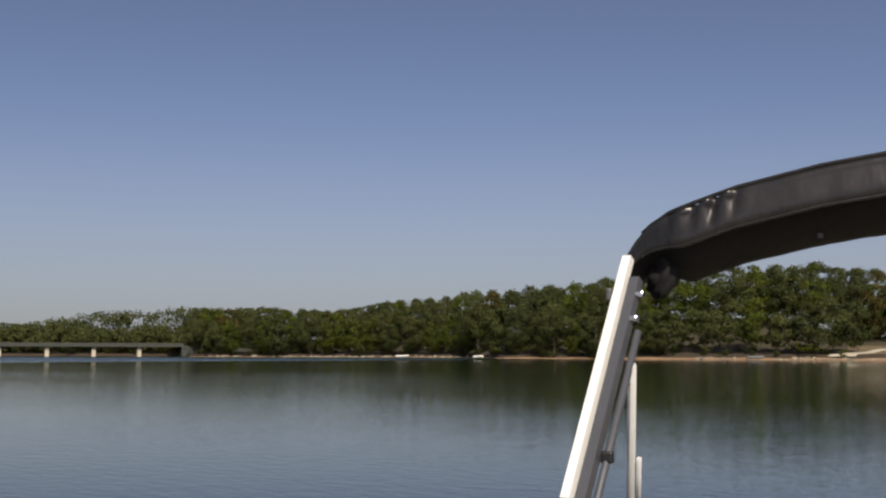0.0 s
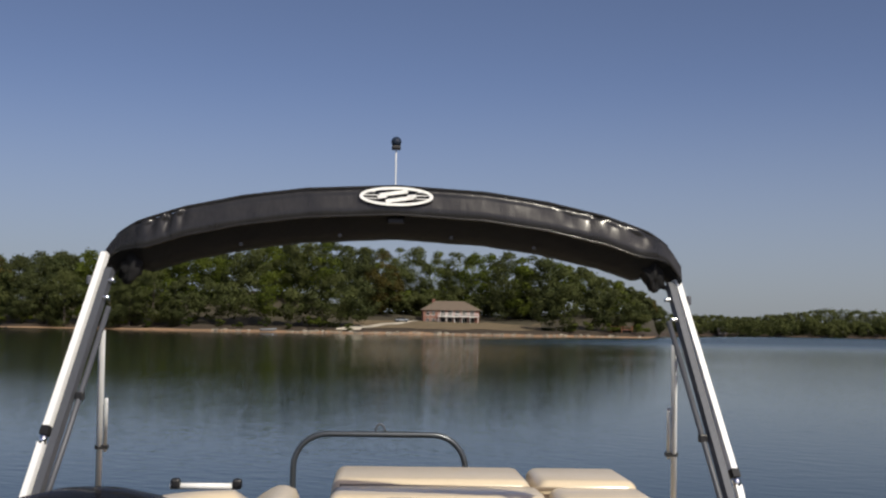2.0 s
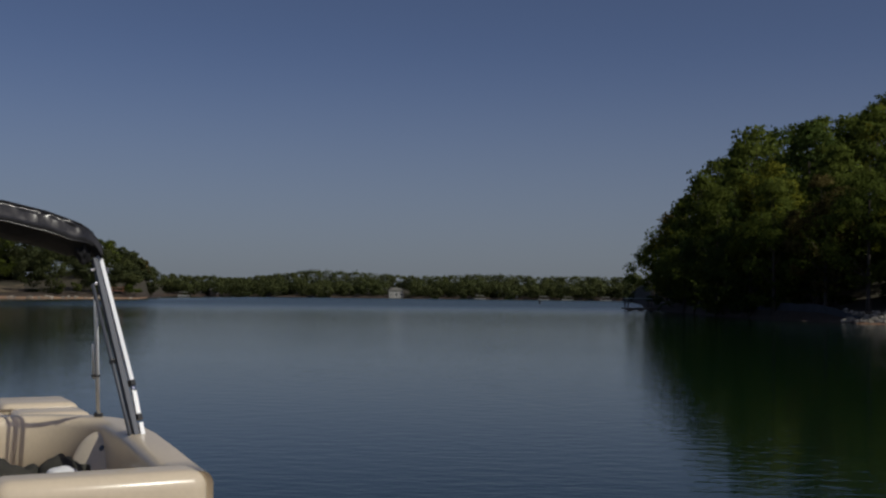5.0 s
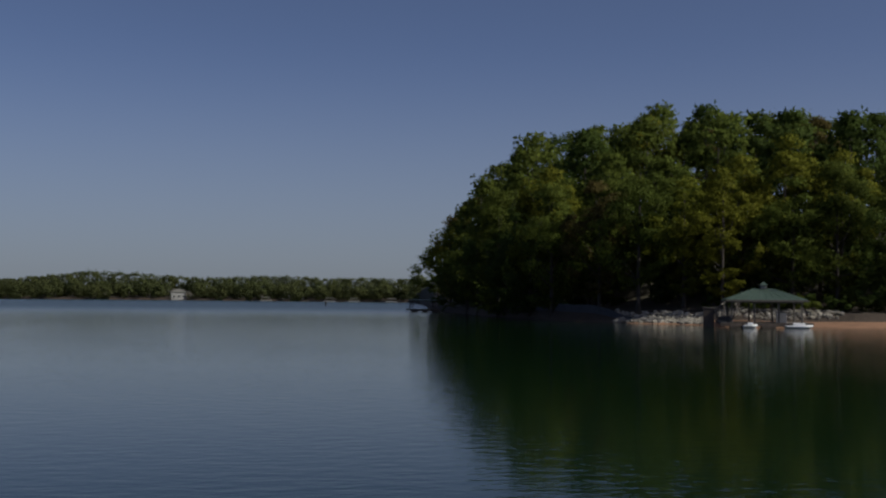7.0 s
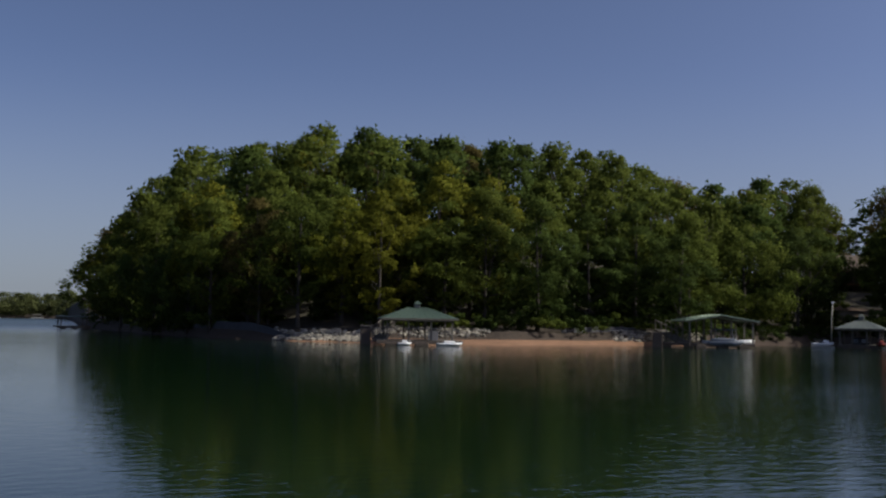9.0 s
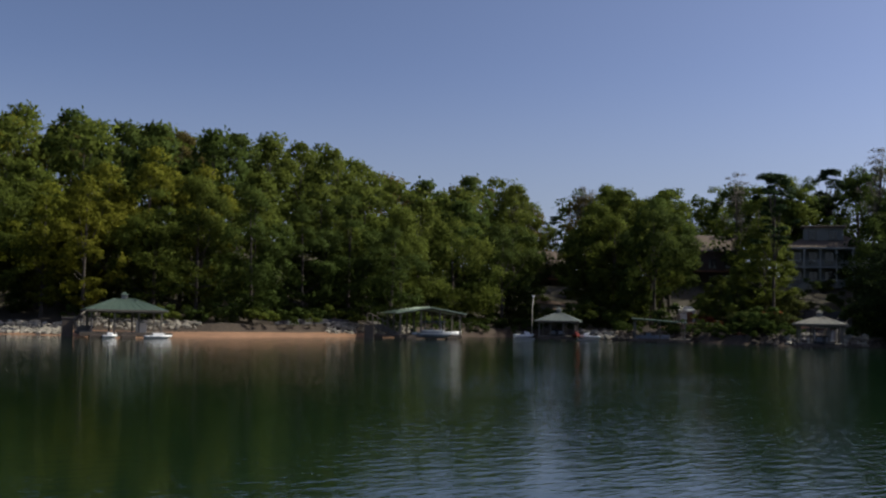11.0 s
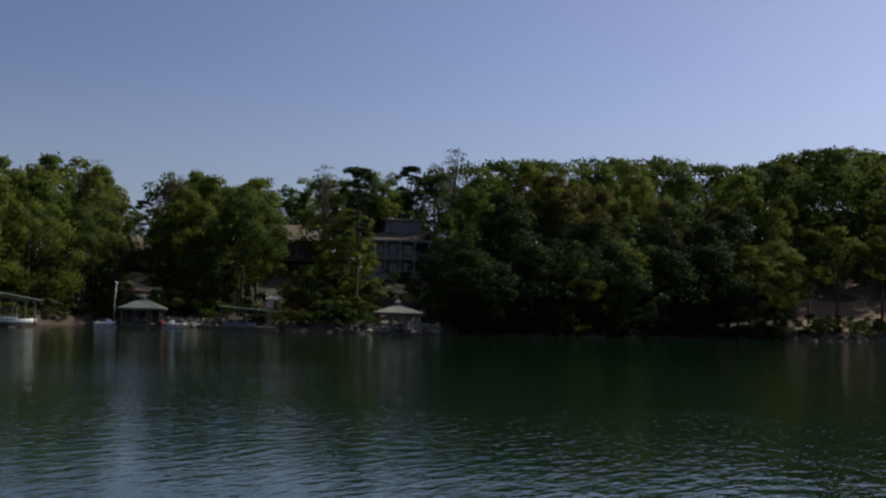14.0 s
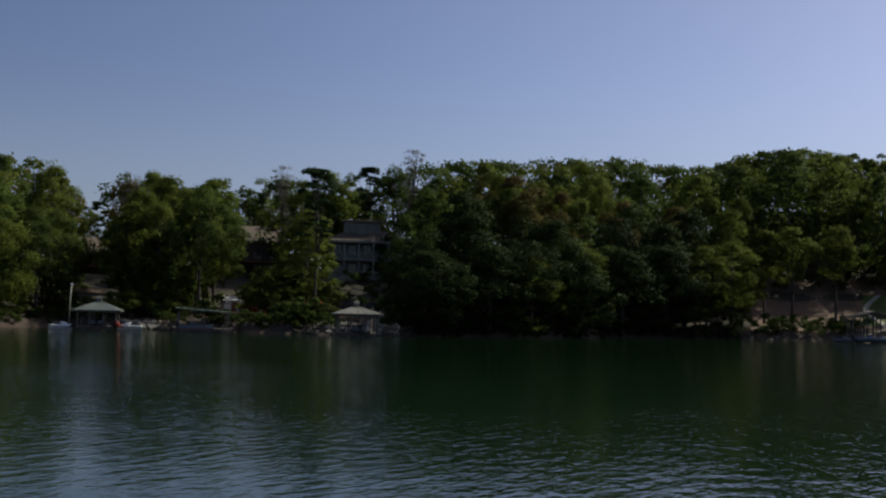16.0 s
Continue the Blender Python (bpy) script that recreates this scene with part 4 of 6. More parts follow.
box("rear_cushion", "vinyl", pad, (1.17, 8.07, 1.325), (0.50, 0.56, 0.17), bevel=0.055, seg=4, smooth=True)
# thin strip painting the folded top's shadow across the cushions
box("shadow_strip", "shadow_strip", pad, (0.5, 7.775, 1.375), (1.1, 0.014, 0.02), rot=Matrix.Rotation(-0.05, 4, "Z"), bevel=0.005)
cab = box("side_door", "panel_black", pad, (0.03, 7.36, 0.97), (0.26, 0.03, 0.5), bevel=0.008, label="black door with bright frame")
for sx in (-0.135, 0.135):
    box("door_frame", "alu_bright", cab, (0.03 + sx, 7.355, 0.97), (0.018, 0.045, 0.54), bevel=0.006)
box("door_frame", "alu_bright", cab, (0.03, 7.355, 1.23), (0.288, 0.045, 0.02), bevel=0.006)

# corner couch
couch = thing("corner_couch", BOAT, "tan vinyl corner couch with rounded backrest", "couch")
path = [(0.27, 7.2, 0), (0.5, 7.2, 0), (0.85, 7.2, 0)]
for a in np.linspace(math.pi / 2, 0, 9):
    path.append((0.90 + 0.55 * math.cos(a), 6.65 + 0.55 * math.sin(a), 0))
path += [(1.44, 6.5, 0), (1.43, 6.1, 0), (1.41, 5.6, -0.02), (1.41, 5.3, -0.045), (1.41, 5.05, -0.06)]
part("backrest", sweep("backrest", "vinyl", path[::-1], pad_profile(0.21, 0.94, 1.40, 0.06)), couch)
box("backrest_end", "vinyl", couch, (0.245, 7.2, 1.172), (0.22, 0.216, 0.464), bevel=0.068, seg=5, smooth=True)
box("end_backrest", "vinyl", couch, (1.02, 5.12, 1.14), (0.92, 0.30, 0.42), bevel=0.075, seg=4, smooth=True)
box("end_backrest", "vinyl", couch, (0.44, 5.14, 1.11), (0.26, 0.30, 0.40), bevel=0.07, seg=4, smooth=True)
box("seat_base", "panel_black", couch, (0.84, 6.78, 0.72), (1.36, 0.72, 0.34), bevel=0.02)
box("seat_base", "panel_black", couch, (1.16, 5.86, 0.72), (0.72, 1.16, 0.34), bevel=0.02)
box("seat_cushion", "vinyl_light", couch, (0.74, 6.72, 0.95), (1.16, 0.62, 0.13), bevel=0.05, seg=3, smooth=True)
box("seat_cushion", "vinyl_light", couch, (1.06, 5.86, 0.95), (0.58, 1.12, 0.13), bevel=0.05, seg=3, smooth=True)
corner = Matrix.Rotation(radians(-56), 4, "Z") @ Matrix.Rotation(radians(-34), 4, "X")
bm = bmesh.new()
bmesh.ops.create_uvsphere(bm, u_segments=32, v_segments=18, radius=1.0)
for v in bm.verts:
    q = v.co
    v.co = Vector((math.copysign(abs(q.x) ** 0.75, q.x) * 0.225, math.copysign(abs(q.y) ** 0.8, q.y) * 0.05, math.copysign(abs(q.z) ** 0.75, q.z) * 0.165))
bmesh.ops.transform(bm, matrix=Matrix.Translation((1.35, 6.62, 1.205)) @ corner, verts=bm.verts)
cp = part("corner_panel", from_bm("corner_panel", bm, "vinyl_light", True), couch, "pale rounded corner bolster")
bm = bmesh.new()
bmesh.ops.create_cone(bm, cap_ends=True, segments=20, radius1=0.02, radius2=0.017, depth=0.008,
                      matrix=Matrix.Translation((1.35, 6.62, 1.205)) @ corner @ Matrix.Translation((0.0, -0.05, 0.03)) @ Matrix.Rotation(radians(90), 4, "X"))
part("grommet", from_bm("grommet", bm, "steel_dark", True), cp, "dark round grommet")
couch2 = thing("side_couch", BOAT, "tan vinyl seat back beside the stern gate", "couch")
path = [(-0.74, 6.0, -0.06), (-0.74, 6.6, -0.06)] + [(-0.48 + 0.26 * math.cos(a), 6.95 + 0.26 * math.sin(a), 0) for a in np.linspace(math.pi, math.pi / 2, 7)] + [(-0.42, 7.21, -0.04)]
part("backrest", sweep("backrest", "vinyl", path[::-1], pad_profile(0.26, 0.94, 1.43, 0.10)), couch2)
bm = bmesh.new()
knots = [(-0.30, 0.94), (-0.245, 1.17), (-0.197, 1.37), (-0.225, 1.44), (-0.285, 1.452), (-0.38, 1.40), (-0.50, 1.28), (-0.60, 1.10), (-0.62, 0.94)]
wedge = [knots[0]]
for i in range(1, len(knots) - 2):
    p0, p1, p2, p3 = (Vector(knots[k]) for k in (i - 1, i, i + 1, i + 2))
    for t in (0.0, 0.25, 0.5, 0.75):
        q = 0.5 * (2 * p1 + (p2 - p0) * t + (2 * p0 - 5 * p1 + 4 * p2 - p3) * t * t + (3 * p1 - p0 - 3 * p2 + p3) * t ** 3)
        wedge.append((q.x, q.y))
wedge += knots[-2:]
front = [bm.verts.new((x, 6.74, z)) for x, z in wedge]
back = [bm.verts.new((x, 7.26, z)) for x, z in wedge]
bm.faces.new(front)
bm.faces.new(back[::-1])
for i in range(len(wedge)):
    j = (i + 1) % len(wedge)
    bm.faces.new((front[i], front[j], back[j], back[i]))
rims = [e for e in bm.edges if abs(e.verts[0].co.y - e.verts[1].co.y) < 0.01]
bmesh.ops.bevel(bm, geom=rims, offset=0.04, segments=6, affect="EDGES", profile=0.5)
part("end_bolster", from_bm("end_bolster", bm, "vinyl", True), couch2, "leaning rounded end cushion")
box("inner_bolster", "vinyl", couch2, (-0.425, 6.74, 1.16), (0.165, 0.22, 0.42), rot=Matrix.Rotation(radians(12), 4, "Y"), bevel=0.075, seg=4, smooth=True)
box("seat_base", "panel_black", couch2, (-0.72, 6.6, 0.75), (0.60, 1.3, 0.40), bevel=0.02)
box("seat_cushion", "vinyl_light", couch2, (-0.80, 6.4, 0.98), (0.36, 1.0, 0.12), bevel=0.045, seg=3, smooth=True)

# helm console
console = thing("helm_console", BOAT, "black helm console with rounded dark cowl", "console")
box("cabinet", "panel_black", console, (-0.62, 5.1, 0.99), (0.74, 0.60, 0.88), bevel=0.05, seg=3, smooth=True)
bm = bmesh.new()
bmesh.ops.create_uvsphere(bm, u_segments=28, v_segments=14, radius=0.5, matrix=Matrix.Translation((-0.56, 5.1, 1.46)) @ Matrix.Diagonal((0.82, 0.62, 0.56, 1)))
part("cowl", from_bm("cowl", bm, "smoked_screen", True), console, "smoky see-through cowl")


def heap(name, material, centre, size, seed, label, category, rough=0.35):
    """A crumpled soft thing: a dome pushed in and out in folds."""
    bm = bmesh.new()
    bmesh.ops.create_icosphere(bm, subdivisions=4, radius=1.0)
    for v in bm.verts:
        q = v.co.copy()
        f = noise.noise(q * 1.6 + Vector((seed, 0, 0))) * rough + abs(noise.noise(q * 3.4 + Vector((0, seed, 0)))) * rough * 0.6
        v.co = q * (0.85 + f)
        if v.co.z < -0.15:
            v.co.z = -0.15
        v.co = Vector((v.co.x * size[0], v.co.y * size[1], v.co.z * size[2]))
    me = from_bm(name, bm, material, True)
    ob = new(name, me)
    ob.matrix_basis = BOAT @ Matrix.Translation(centre)
    return tagged(ob, label, category)


def thrown_cloth(name, material, centre, width, depth, heights, seed, label, category):
    """A garment lying in a heap: ridges across its width, folds over them, a ragged edge."""
    nu, nv, verts, faces = 48, 24, [], []
    for i in range(nu + 1):
        u = i / nu
        top = float(np.interp(u, np.linspace(0, 1, len(heights)), heights))
        for j in range(nv + 1):
            v = j / nv
            rim = math.sin(math.pi * v) ** 0.55 * min(1.0, math.sin(math.pi * u) * 5) ** 0.5
            fold = noise.noise(Vector((u * 6 + v * 2, v * 3, seed))) * 0.09 + abs(noise.noise(Vector((u * 4 - v * 5, v * 7, seed + 3)))) * 0.11
            edge = 0.10 * noise.noise(Vector((u * 5, v * 5, seed + 9)))
            verts.append(((u - 0.5 + edge * 0.3) * width, (v - 0.5 + edge * (0.6 + 0.6 * abs(v - 0.5))) * depth, max(0.004, (top * (1 - 0.5 * abs(v - 0.55)) + fold * (0.4 + top * 3)) * rim)))
    for i in range(nu):
        for j in range(nv):
            a = i * (nv + 1) + j
            faces.append((a, a + 1, a + nv + 2, a + nv + 1)[::-1])
    me = mesh_of(name, verts, faces, material, True)
    bm = bmesh.new()
    bm.from_mesh(me)
    rim_edges = [e for e in bm.edges if e.is_boundary]
    low = bmesh.ops.extrude_edge_only(bm, edges=rim_edges)["geom"]
    for v in low:
        if isinstance(v, bmesh.types.BMVert):
            v.co.z = 0
    bmesh.ops.holes_fill(bm, edges=[e for e in bm.edges if e.is_boundary], sides=0)
    ob = new(name, from_bm(name, bm, material, True))
    ob.matrix_basis = BOAT @ Matrix.Translation(centre)
    return tagged(ob, label, category)


thrown_cloth("jacket", "cloth_dark", (0.71, 6.62, 1.014), 0.64, 0.40, (0.10, 0.14, 0.165, 0.19, 0.235, 0.30, 0.165, 0.15, 0.14, 0.13, 0.10), 3.2, "crumpled dark grey jacket thrown on the couch", "jacket")
heap("bag", "cloth_dark", (1.14, 6.62, 1.04), (0.20, 0.13, 0.2), 8.7, "soft black bag in the corner of the couch", "bag", 0.25)
heap("cap", "cloth_white", (1.10, 6.51, 1.13), (0.11, 0.075, 0.06), 5.5, "white cap lying on the black bag", "cap", 0.12)

# folded bimini top
bim = thing("bimini_top", BOAT, "folded black bimini top in its boot on bright aluminium legs", "bimini top")
HALF = 1.06


def arch(u):
    """Height of the boot's upper edge across the boat, u from -1 to 1."""
    return float(np.interp(abs(u), (0, 0.32, 0.54, 0.745, 0.91, 0.975, 1.0, 1.03), (2.676, 2.658, 2.626, 2.579, 2.521, 2.482, 2.452, 2.402)))


def boot_mesh(name, material, section, wrinkle, edge=0.0, scale_end=0.62):
    verts, faces, k, n = [], [], 301, len(section)
    for i in range(k):
        u = -1.03 + 2.06 * i / (k - 1)
        x = MID + u * HALF
        t = smooth01((1.0 - abs(u)) / 0.14)
        kx = scale_end + (1 - scale_end) * t
        for j, (yy, zz) in enumerate(section):
            w = wrinkle * noise.noise(Vector((x * 9, j * 0.5, 2.2))) + wrinkle * 0.7 * noise.noise(Vector((x * 26, j * 0.8, 7.7)))
            if wrinkle < 0.0025 and 1 < j < 9:
                pleat = smooth01((-0.70 - u) / 0.08) * smooth01((u + 0.95) / 0.06)
                w += 0.011 * pleat * math.sin(x * 104 + j * 0.5 + 2 * noise.noise(Vector((x * 7, 0, 3)))) * (0.35 + abs(noise.noise(Vector((x * 19, 0, 0)))))
                dent = smooth01((u - 0.52) / 0.1) * smooth01((0.97 - u) / 0.06)
                w += 0.010 * dent * noise.noise(Vector((x * 19, j * 0.45, 1.7)))
            e = edge * (noise.noise(Vector((x * 6, 1.5, 4.4))) + 0.7 * noise.noise(Vector((x * 21, 3.5, 4.4)))) if j in (n - 2, n - 1) else 0
            verts.append((x, 6.53 + yy * kx - w, arch(u) + zz * kx + w * 0.6 + e))
    for i in range(k - 1):
        for j in range(n - 1):
            faces.append((i * n + j, i * n + j + 1, (i + 1) * n + j + 1, (i + 1) * n + j))
    return mesh_of(name, verts, faces, material, True)


outer = [(0.13, -0.13), (0.12, -0.03), (0.06, -0.004), (-0.03, 0.0), (-0.062, 0.0), (-0.076, -0.004), (-0.0835, -0.012), (-0.082, -0.02), (-0.084, -0.03), (-0.0945, -0.07), (-0.099, -0.098), (-0.094, -0.107), (-0.07, -0.109)]
under = [(-0.072, -0.104), (-0.05, -0.125), (-0.015, -0.16), (0.03, -0.184), (0.09, -0.188), (0.126, -0.15), (0.13, -0.128)]
boot = part("boot", boot_mesh("boot", "canvas", outer, 0.0016), bim, "shiny black vinyl boot")
part("lining", boot_mesh("lining", "canvas_under", under, 0.003, 0.012), boot, "black underside flap, dulled against bounced light")
crease = []
for i in range(81):
    u = -0.985 + 1.97 * i / 80
    crease.append((MID + u * HALF, 6.53 - 0.099 * (0.62 + 0.38 * smooth01((1 - abs(u)) / 0.14)), arch(u) - 0.106 * (0.62 + 0.38 * smooth01((1 - abs(u)) / 0.14))))
part("seam", tube_mesh("seam", "canvas", crease, 0.005, 8), boot, "raised seam")
# tube added to put the dark turn of the rounded top edge into colour
part("top_edge_line", tube_mesh("top_edge_line", "canvas_under", [(p[0], p[1] + 0.036, arch((p[0] - MID) / HALF) + 0.003) for p in crease], 0.006, 8), boot, "thin tube drawing the dark turn of the top edge")
for sx in (-1, 1):
    bm = bmesh.new()
    bmesh.ops.create_icosphere(bm, subdivisions=3, radius=1.0)
    for v in bm.verts:
        q = v.co * (0.85 + 0.5 * noise.noise(v.co * 2.1 + Vector((sx, 0, 0))))
        v.co = Vector((MID + sx * 0.985 + q.x * 0.05 - sx * max(0, -q.z) * -0.03, 6.53 + q.y * 0.05, 2.375 + q.z * 0.085))
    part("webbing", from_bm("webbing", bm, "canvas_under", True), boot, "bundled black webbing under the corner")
for u in (-0.55, -0.2, 0.2, 0.5):
    box("snap", "alu_grey", boot, (MID + u * HALF, 6.515, arch(u) - 0.172), (0.014, 0.008, 0.013), bevel=0.003, label="small metal snap")
box("buckle", "black", boot, (MID, 6.465, arch(0) - 0.128), (0.06, 0.012, 0.022), bevel=0.004)


lp = tube("light_pole", "alu", bim, [(0.187, 6.62, 2.60), (0.187, 6.69, 2.66), (0.187, 6.706, 2.868)], 0.0028, 8, label="thin grey pole of the stern light")
bm = bmesh.new()
bmesh.ops.create_uvsphere(bm, u_segments=20, v_segments=12, radius=0.021, matrix=Matrix.Translation((0.187, 6.706, 2.888)))
part("light_globe", from_bm("light_globe", bm, "globe", True), lp, "dark glass light globe")
box("globe_cap", "black", lp, (0.187, 6.706, 2.864), (0.036, 0.036, 0.016), bevel=0.005)


def oval_ring(cx, cz, rx, rz, w, y):
    bm = bmesh.new()
    n = 48
    rows_ = []
    for k in range(n):
        a = 2 * math.pi * k / n
        rows_.append([bm.verts.new((cx + math.cos(a) * (rx - q), y + dy, cz + math.sin(a) * (rz - q * 0.8))) for q, dy in ((0, 0), (0, -0.004), (w, -0.004), (w, 0))])
    for k in range(n):
        a, b = rows_[k], rows_[(k + 1) % n]
        for j in range(4):
            bm.faces.new((a[j], a[(j + 1) % 4], b[(j + 1) % 4], b[j]))
    return bm


LX, LZ, LY = 0.19, 2.636, 6.431
tilt = Matrix.Rotation(radians(-14), 4, "X")
bm = oval_ring(0, 0, 0.138, 0.038, 0.0135, 0)
bmesh.ops.transform(bm, matrix=Matrix.Translation((LX, LY, LZ)) @ tilt, verts=bm.verts)
logo = part("emblem", from_bm("emblem", bm, "logo"), bim, "white oval emblem with slanted bars")
bars = [(dx, dz, ln, 0.004, hh, -9) for dx, dz, ln, hh in ((-0.01, 0.013, 0.105, 0.015), (0.012, -0.011, 0.105, 0.015), (-0.054, 0.0, 0.034, 0.015), (0.057, 0.001, 0.034, 0.015))]
bars += [(sx * 0.096, dz, ln * 0.7, 0.003, 0.0035, 0) for sx in (-1, 1) for dz, ln in ((0.018, 0.05), (0.005, 0.07), (-0.008, 0.07), (-0.02, 0.05))]
for dx, dz, ln, dy, hh, lean in bars:
    bm = bmesh.new()
    add_box(bm, (dx, 0, dz), (ln, dy, hh), rot=Matrix.Rotation(radians(lean), 4, "Y"), bevel=0.001)
    bmesh.ops.transform(bm, matrix=Matrix.Translation((LX, LY - 0.001, LZ)) @ tilt, verts=bm.verts)
    part("emblem_bar", from_bm("emblem_bar", bm, "logo"), logo)

for sx, top, joint, foot in ((-1, (-0.882, 6.48, 2.43), (-0.975, 6.13, 1.79), (-1.05, 5.85, 1.26)), (1, (1.258, 6.55, 2.42), (1.392, 6.19, 1.665), (1.44, 5.98, 1.26))):
    top, joint, foot = Vector(top), Vector(joint), Vector(foot)
    d = (joint - top).normalized()
    inn = Vector((-sx, 0, 0))
    leg = tube("leg", "alu_bright", bim, [top + d * 0.03, joint], 0.0175, 4, True, label="square aluminium leg coloured a sunlit white")
    # extra grey tube stands for the leg's inner side in shade
    tube("shaded_face", "alu_grey", leg, [top + inn * (0.037 if sx < 0 else 0.029) + d * 0.10, foot + inn * (0.037 if sx < 0 else 0.029)], 0.020, 4, True)
    tube("collar", "black", leg, [joint - d * 0.004, joint + d * 0.026], 0.0215, 4, True)
    tube("pin", "chrome", leg, [joint + d * 0.02, joint + d * 0.06], 0.014, 8)
    mid_ = joint + (foot - joint) * 0.42
    tube("lower_tube", "alu_bright", leg, [joint + d * 0.055, mid_], 0.0168, 4, True)
    tube("collar", "black", leg, [mid_, mid_ + d * 0.03], 0.021, 4, True)
    tube("lower_tube", "alu_bright", leg, [mid_ + d * 0.05, foot], 0.016, 4, True)
    for t in (0.2, 0.3):
        q = top + (joint - top) * t + inn * 0.055
        box("bracket", "chrome", leg, q, (0.024, 0.032, 0.014), bevel=0.004)
    q = top + (joint - top) * 0.2 - inn * 0.025
    box("bracket", "alu_grey", leg, q, (0.016, 0.03, 0.035), bevel=0.006)
    tube("strut", "alu_grey", bim, [top + d * 0.26 + inn * 0.075, joint + d * 0.05 + inn * 0.075, foot + inn * 0.06], 0.010, 8, label="thin folded strut")
    box("strut_clip", "black", bim, joint - d * 0.12 + inn * 0.075, (0.03, 0.03, 0.03), bevel=0.005)
    rear = [Vector(top) + d * 0.36 + inn * 0.08, Vector((MID + sx * 1.21, 7.05, 1.27))]
    rb = tube("rear_brace", "alu", bim, rear, 0.012, 10, label="slim aluminium rear brace")
    tube("sleeve", "alu", rb, [rear[0].lerp(rear[1], 0.30) + inn * 0.022, rear[0].lerp(rear[1], 0.55) + inn * 0.022], 0.007, 8)
    box("clip", "black", rb, rear[0].lerp(rear[1], 0.53) + inn * 0.01, (0.05, 0.03, 0.018), bevel=0.004)
    box("clip", "black", rb, rear[0].lerp(rear[1], 0.83), (0.05, 0.04, 0.03), bevel=0.006)

# ---------------------------------------------------------------- docks along the near shore
DOCKS = "docks along the near shore"


def slab_roof(bm, corners, thick=0.12):
    """A roof plane with thickness from its upper corners."""
    up = [Vector(c) for c in corners]
    n = (up[1] - up[0]).cross(up[2] - up[0]).normalized()
    if n.z < 0:
        n = -n
    top = [bm.verts.new(c) for c in up]
    low = [bm.verts.new(c - Vector((0, 0, thick))) for c in up]
    bm.faces.new(top)
    bm.faces.new(low[::-1])
    k = len(up)
    for i in range(k):
        bm.faces.new((top[i], low[i], low[(i + 1) % k], top[(i + 1) % k]))


def ribs(name, parent, material, a0, a1, b0, b1, n):
    """Standing seams from one edge of a roof plane to the other."""
    a0, a1, b0, b1 = (Vector(v) for v in (a0, a1, b0, b1))
    for i in range(1, n):
        t = i / n
        p, q = a0.lerp(a1, t), b0.lerp(b1, t)
        part(name, tube_mesh(name, material, [p + Vector((0, 0, 0.02)), q + Vector((0, 0, 0.02))], 0.018, 4), parent)


def dock_base(t, w, depth, deck_z=0.45, floats=True):
    nb = max(6, int(w / 0.55))
    deck = box("deck", "wood_dock", t, (0, depth / 2, deck_z - 0.12), (w, depth, 0.16), bevel=0.02, label="weathered brown deck boards")
    for i in range(nb):
        box("board", "wood_grey", deck, (-w / 2 + (i + 0.5) * w / nb, depth / 2, deck_z - 0.02), (w / nb - 0.03, depth, 0.05))
    box("skirt", "wood_dock", t, (0, -0.03, deck_z - 0.2), (w, 0.05, 0.26), bevel=0.01, label="dark wooden skirt board")
    if floats:
        for x in (-w * 0.32, w * 0.02, w * 0.34):
            box("float", "wood_dock", t, (x, 0.3, 0.08), (w * 0.16, 0.9, 0.34), bevel=0.06, label="dark dock float")
    return deck


def hip_dock(az, d, w, depth, eave, peak, roof_mat, label, turn=0.0, cupola=True, post_mat="wood_grey", deck_extra=0.0):
    t = thing("covered_dock", facing(az, d, 0, turn), label, "boat dock", DOCKS)
    dock_base(t, w + deck_extra, depth, 0.45)
    hw, hd = w / 2, depth / 2
    rl = max(0.2, hw - hd * 0.8)
    yc = depth / 2
    o = 0.35
    c = [(-hw - o, -o, eave), (hw + o, -o, eave), (hw + o, depth + o, eave), (-hw - o, depth + o, eave)]
    r0, r1 = (-rl, yc, peak), (rl, yc, peak)
    bm = bmesh.new()
    slab_roof(bm, (c[0], c[1], r1, r0))
    slab_roof(bm, (c[2], c[3], r0, r1))
    slab_roof(bm, (c[1], c[2], r1))
    slab_roof(bm, (c[3], c[0], r0))
    roof = part("roof", from_bm("roof", bm, roof_mat), t, "hipped roof")
    ribs("seam", roof, roof_mat, c[0], c[1], r0, r1, max(6, int(w / 0.6)))
    box("fascia", "wood_grey", t, (0, -o - 0.03, eave - 0.09), (w + 2 * o, 0.05, 0.16), bevel=0.01, label="pale fascia board")
    for x in (-hw + 0.15, -hw * 0.33, hw * 0.33, hw - 0.15):
        for y in (0.15, depth - 0.15):
            box("post", post_mat, t, (x, y, (0.4 + eave) / 2), (0.16, 0.16, eave - 0.45), bevel=0.015)
    for y in (0.15, depth - 0.15):
        box("beam", post_mat, t, (0, y, eave - 0.2), (w, 0.12, 0.18), bevel=0.01)
    if cupola:
        # white cupola dimmed in colour to sit with the shaded dock
        cu = box("cupola", "siding_shaded", t, (0, yc, peak + 0.12), (0.5, 0.5, 0.36), bevel=0.03, label="small white cupola in a shaded tone")
        bm = bmesh.new()
        bmesh.ops.create_cone(bm, cap_ends=True, segments=4, radius1=0.5, radius2=0.03, depth=0.3, matrix=Matrix.Translation((0, yc, peak + 0.44)) @ Matrix.Rotation(radians(45), 4, "Z"))
        part("cupola_roof", from_bm("cupola_roof", bm, roof_mat), cu)
    return t


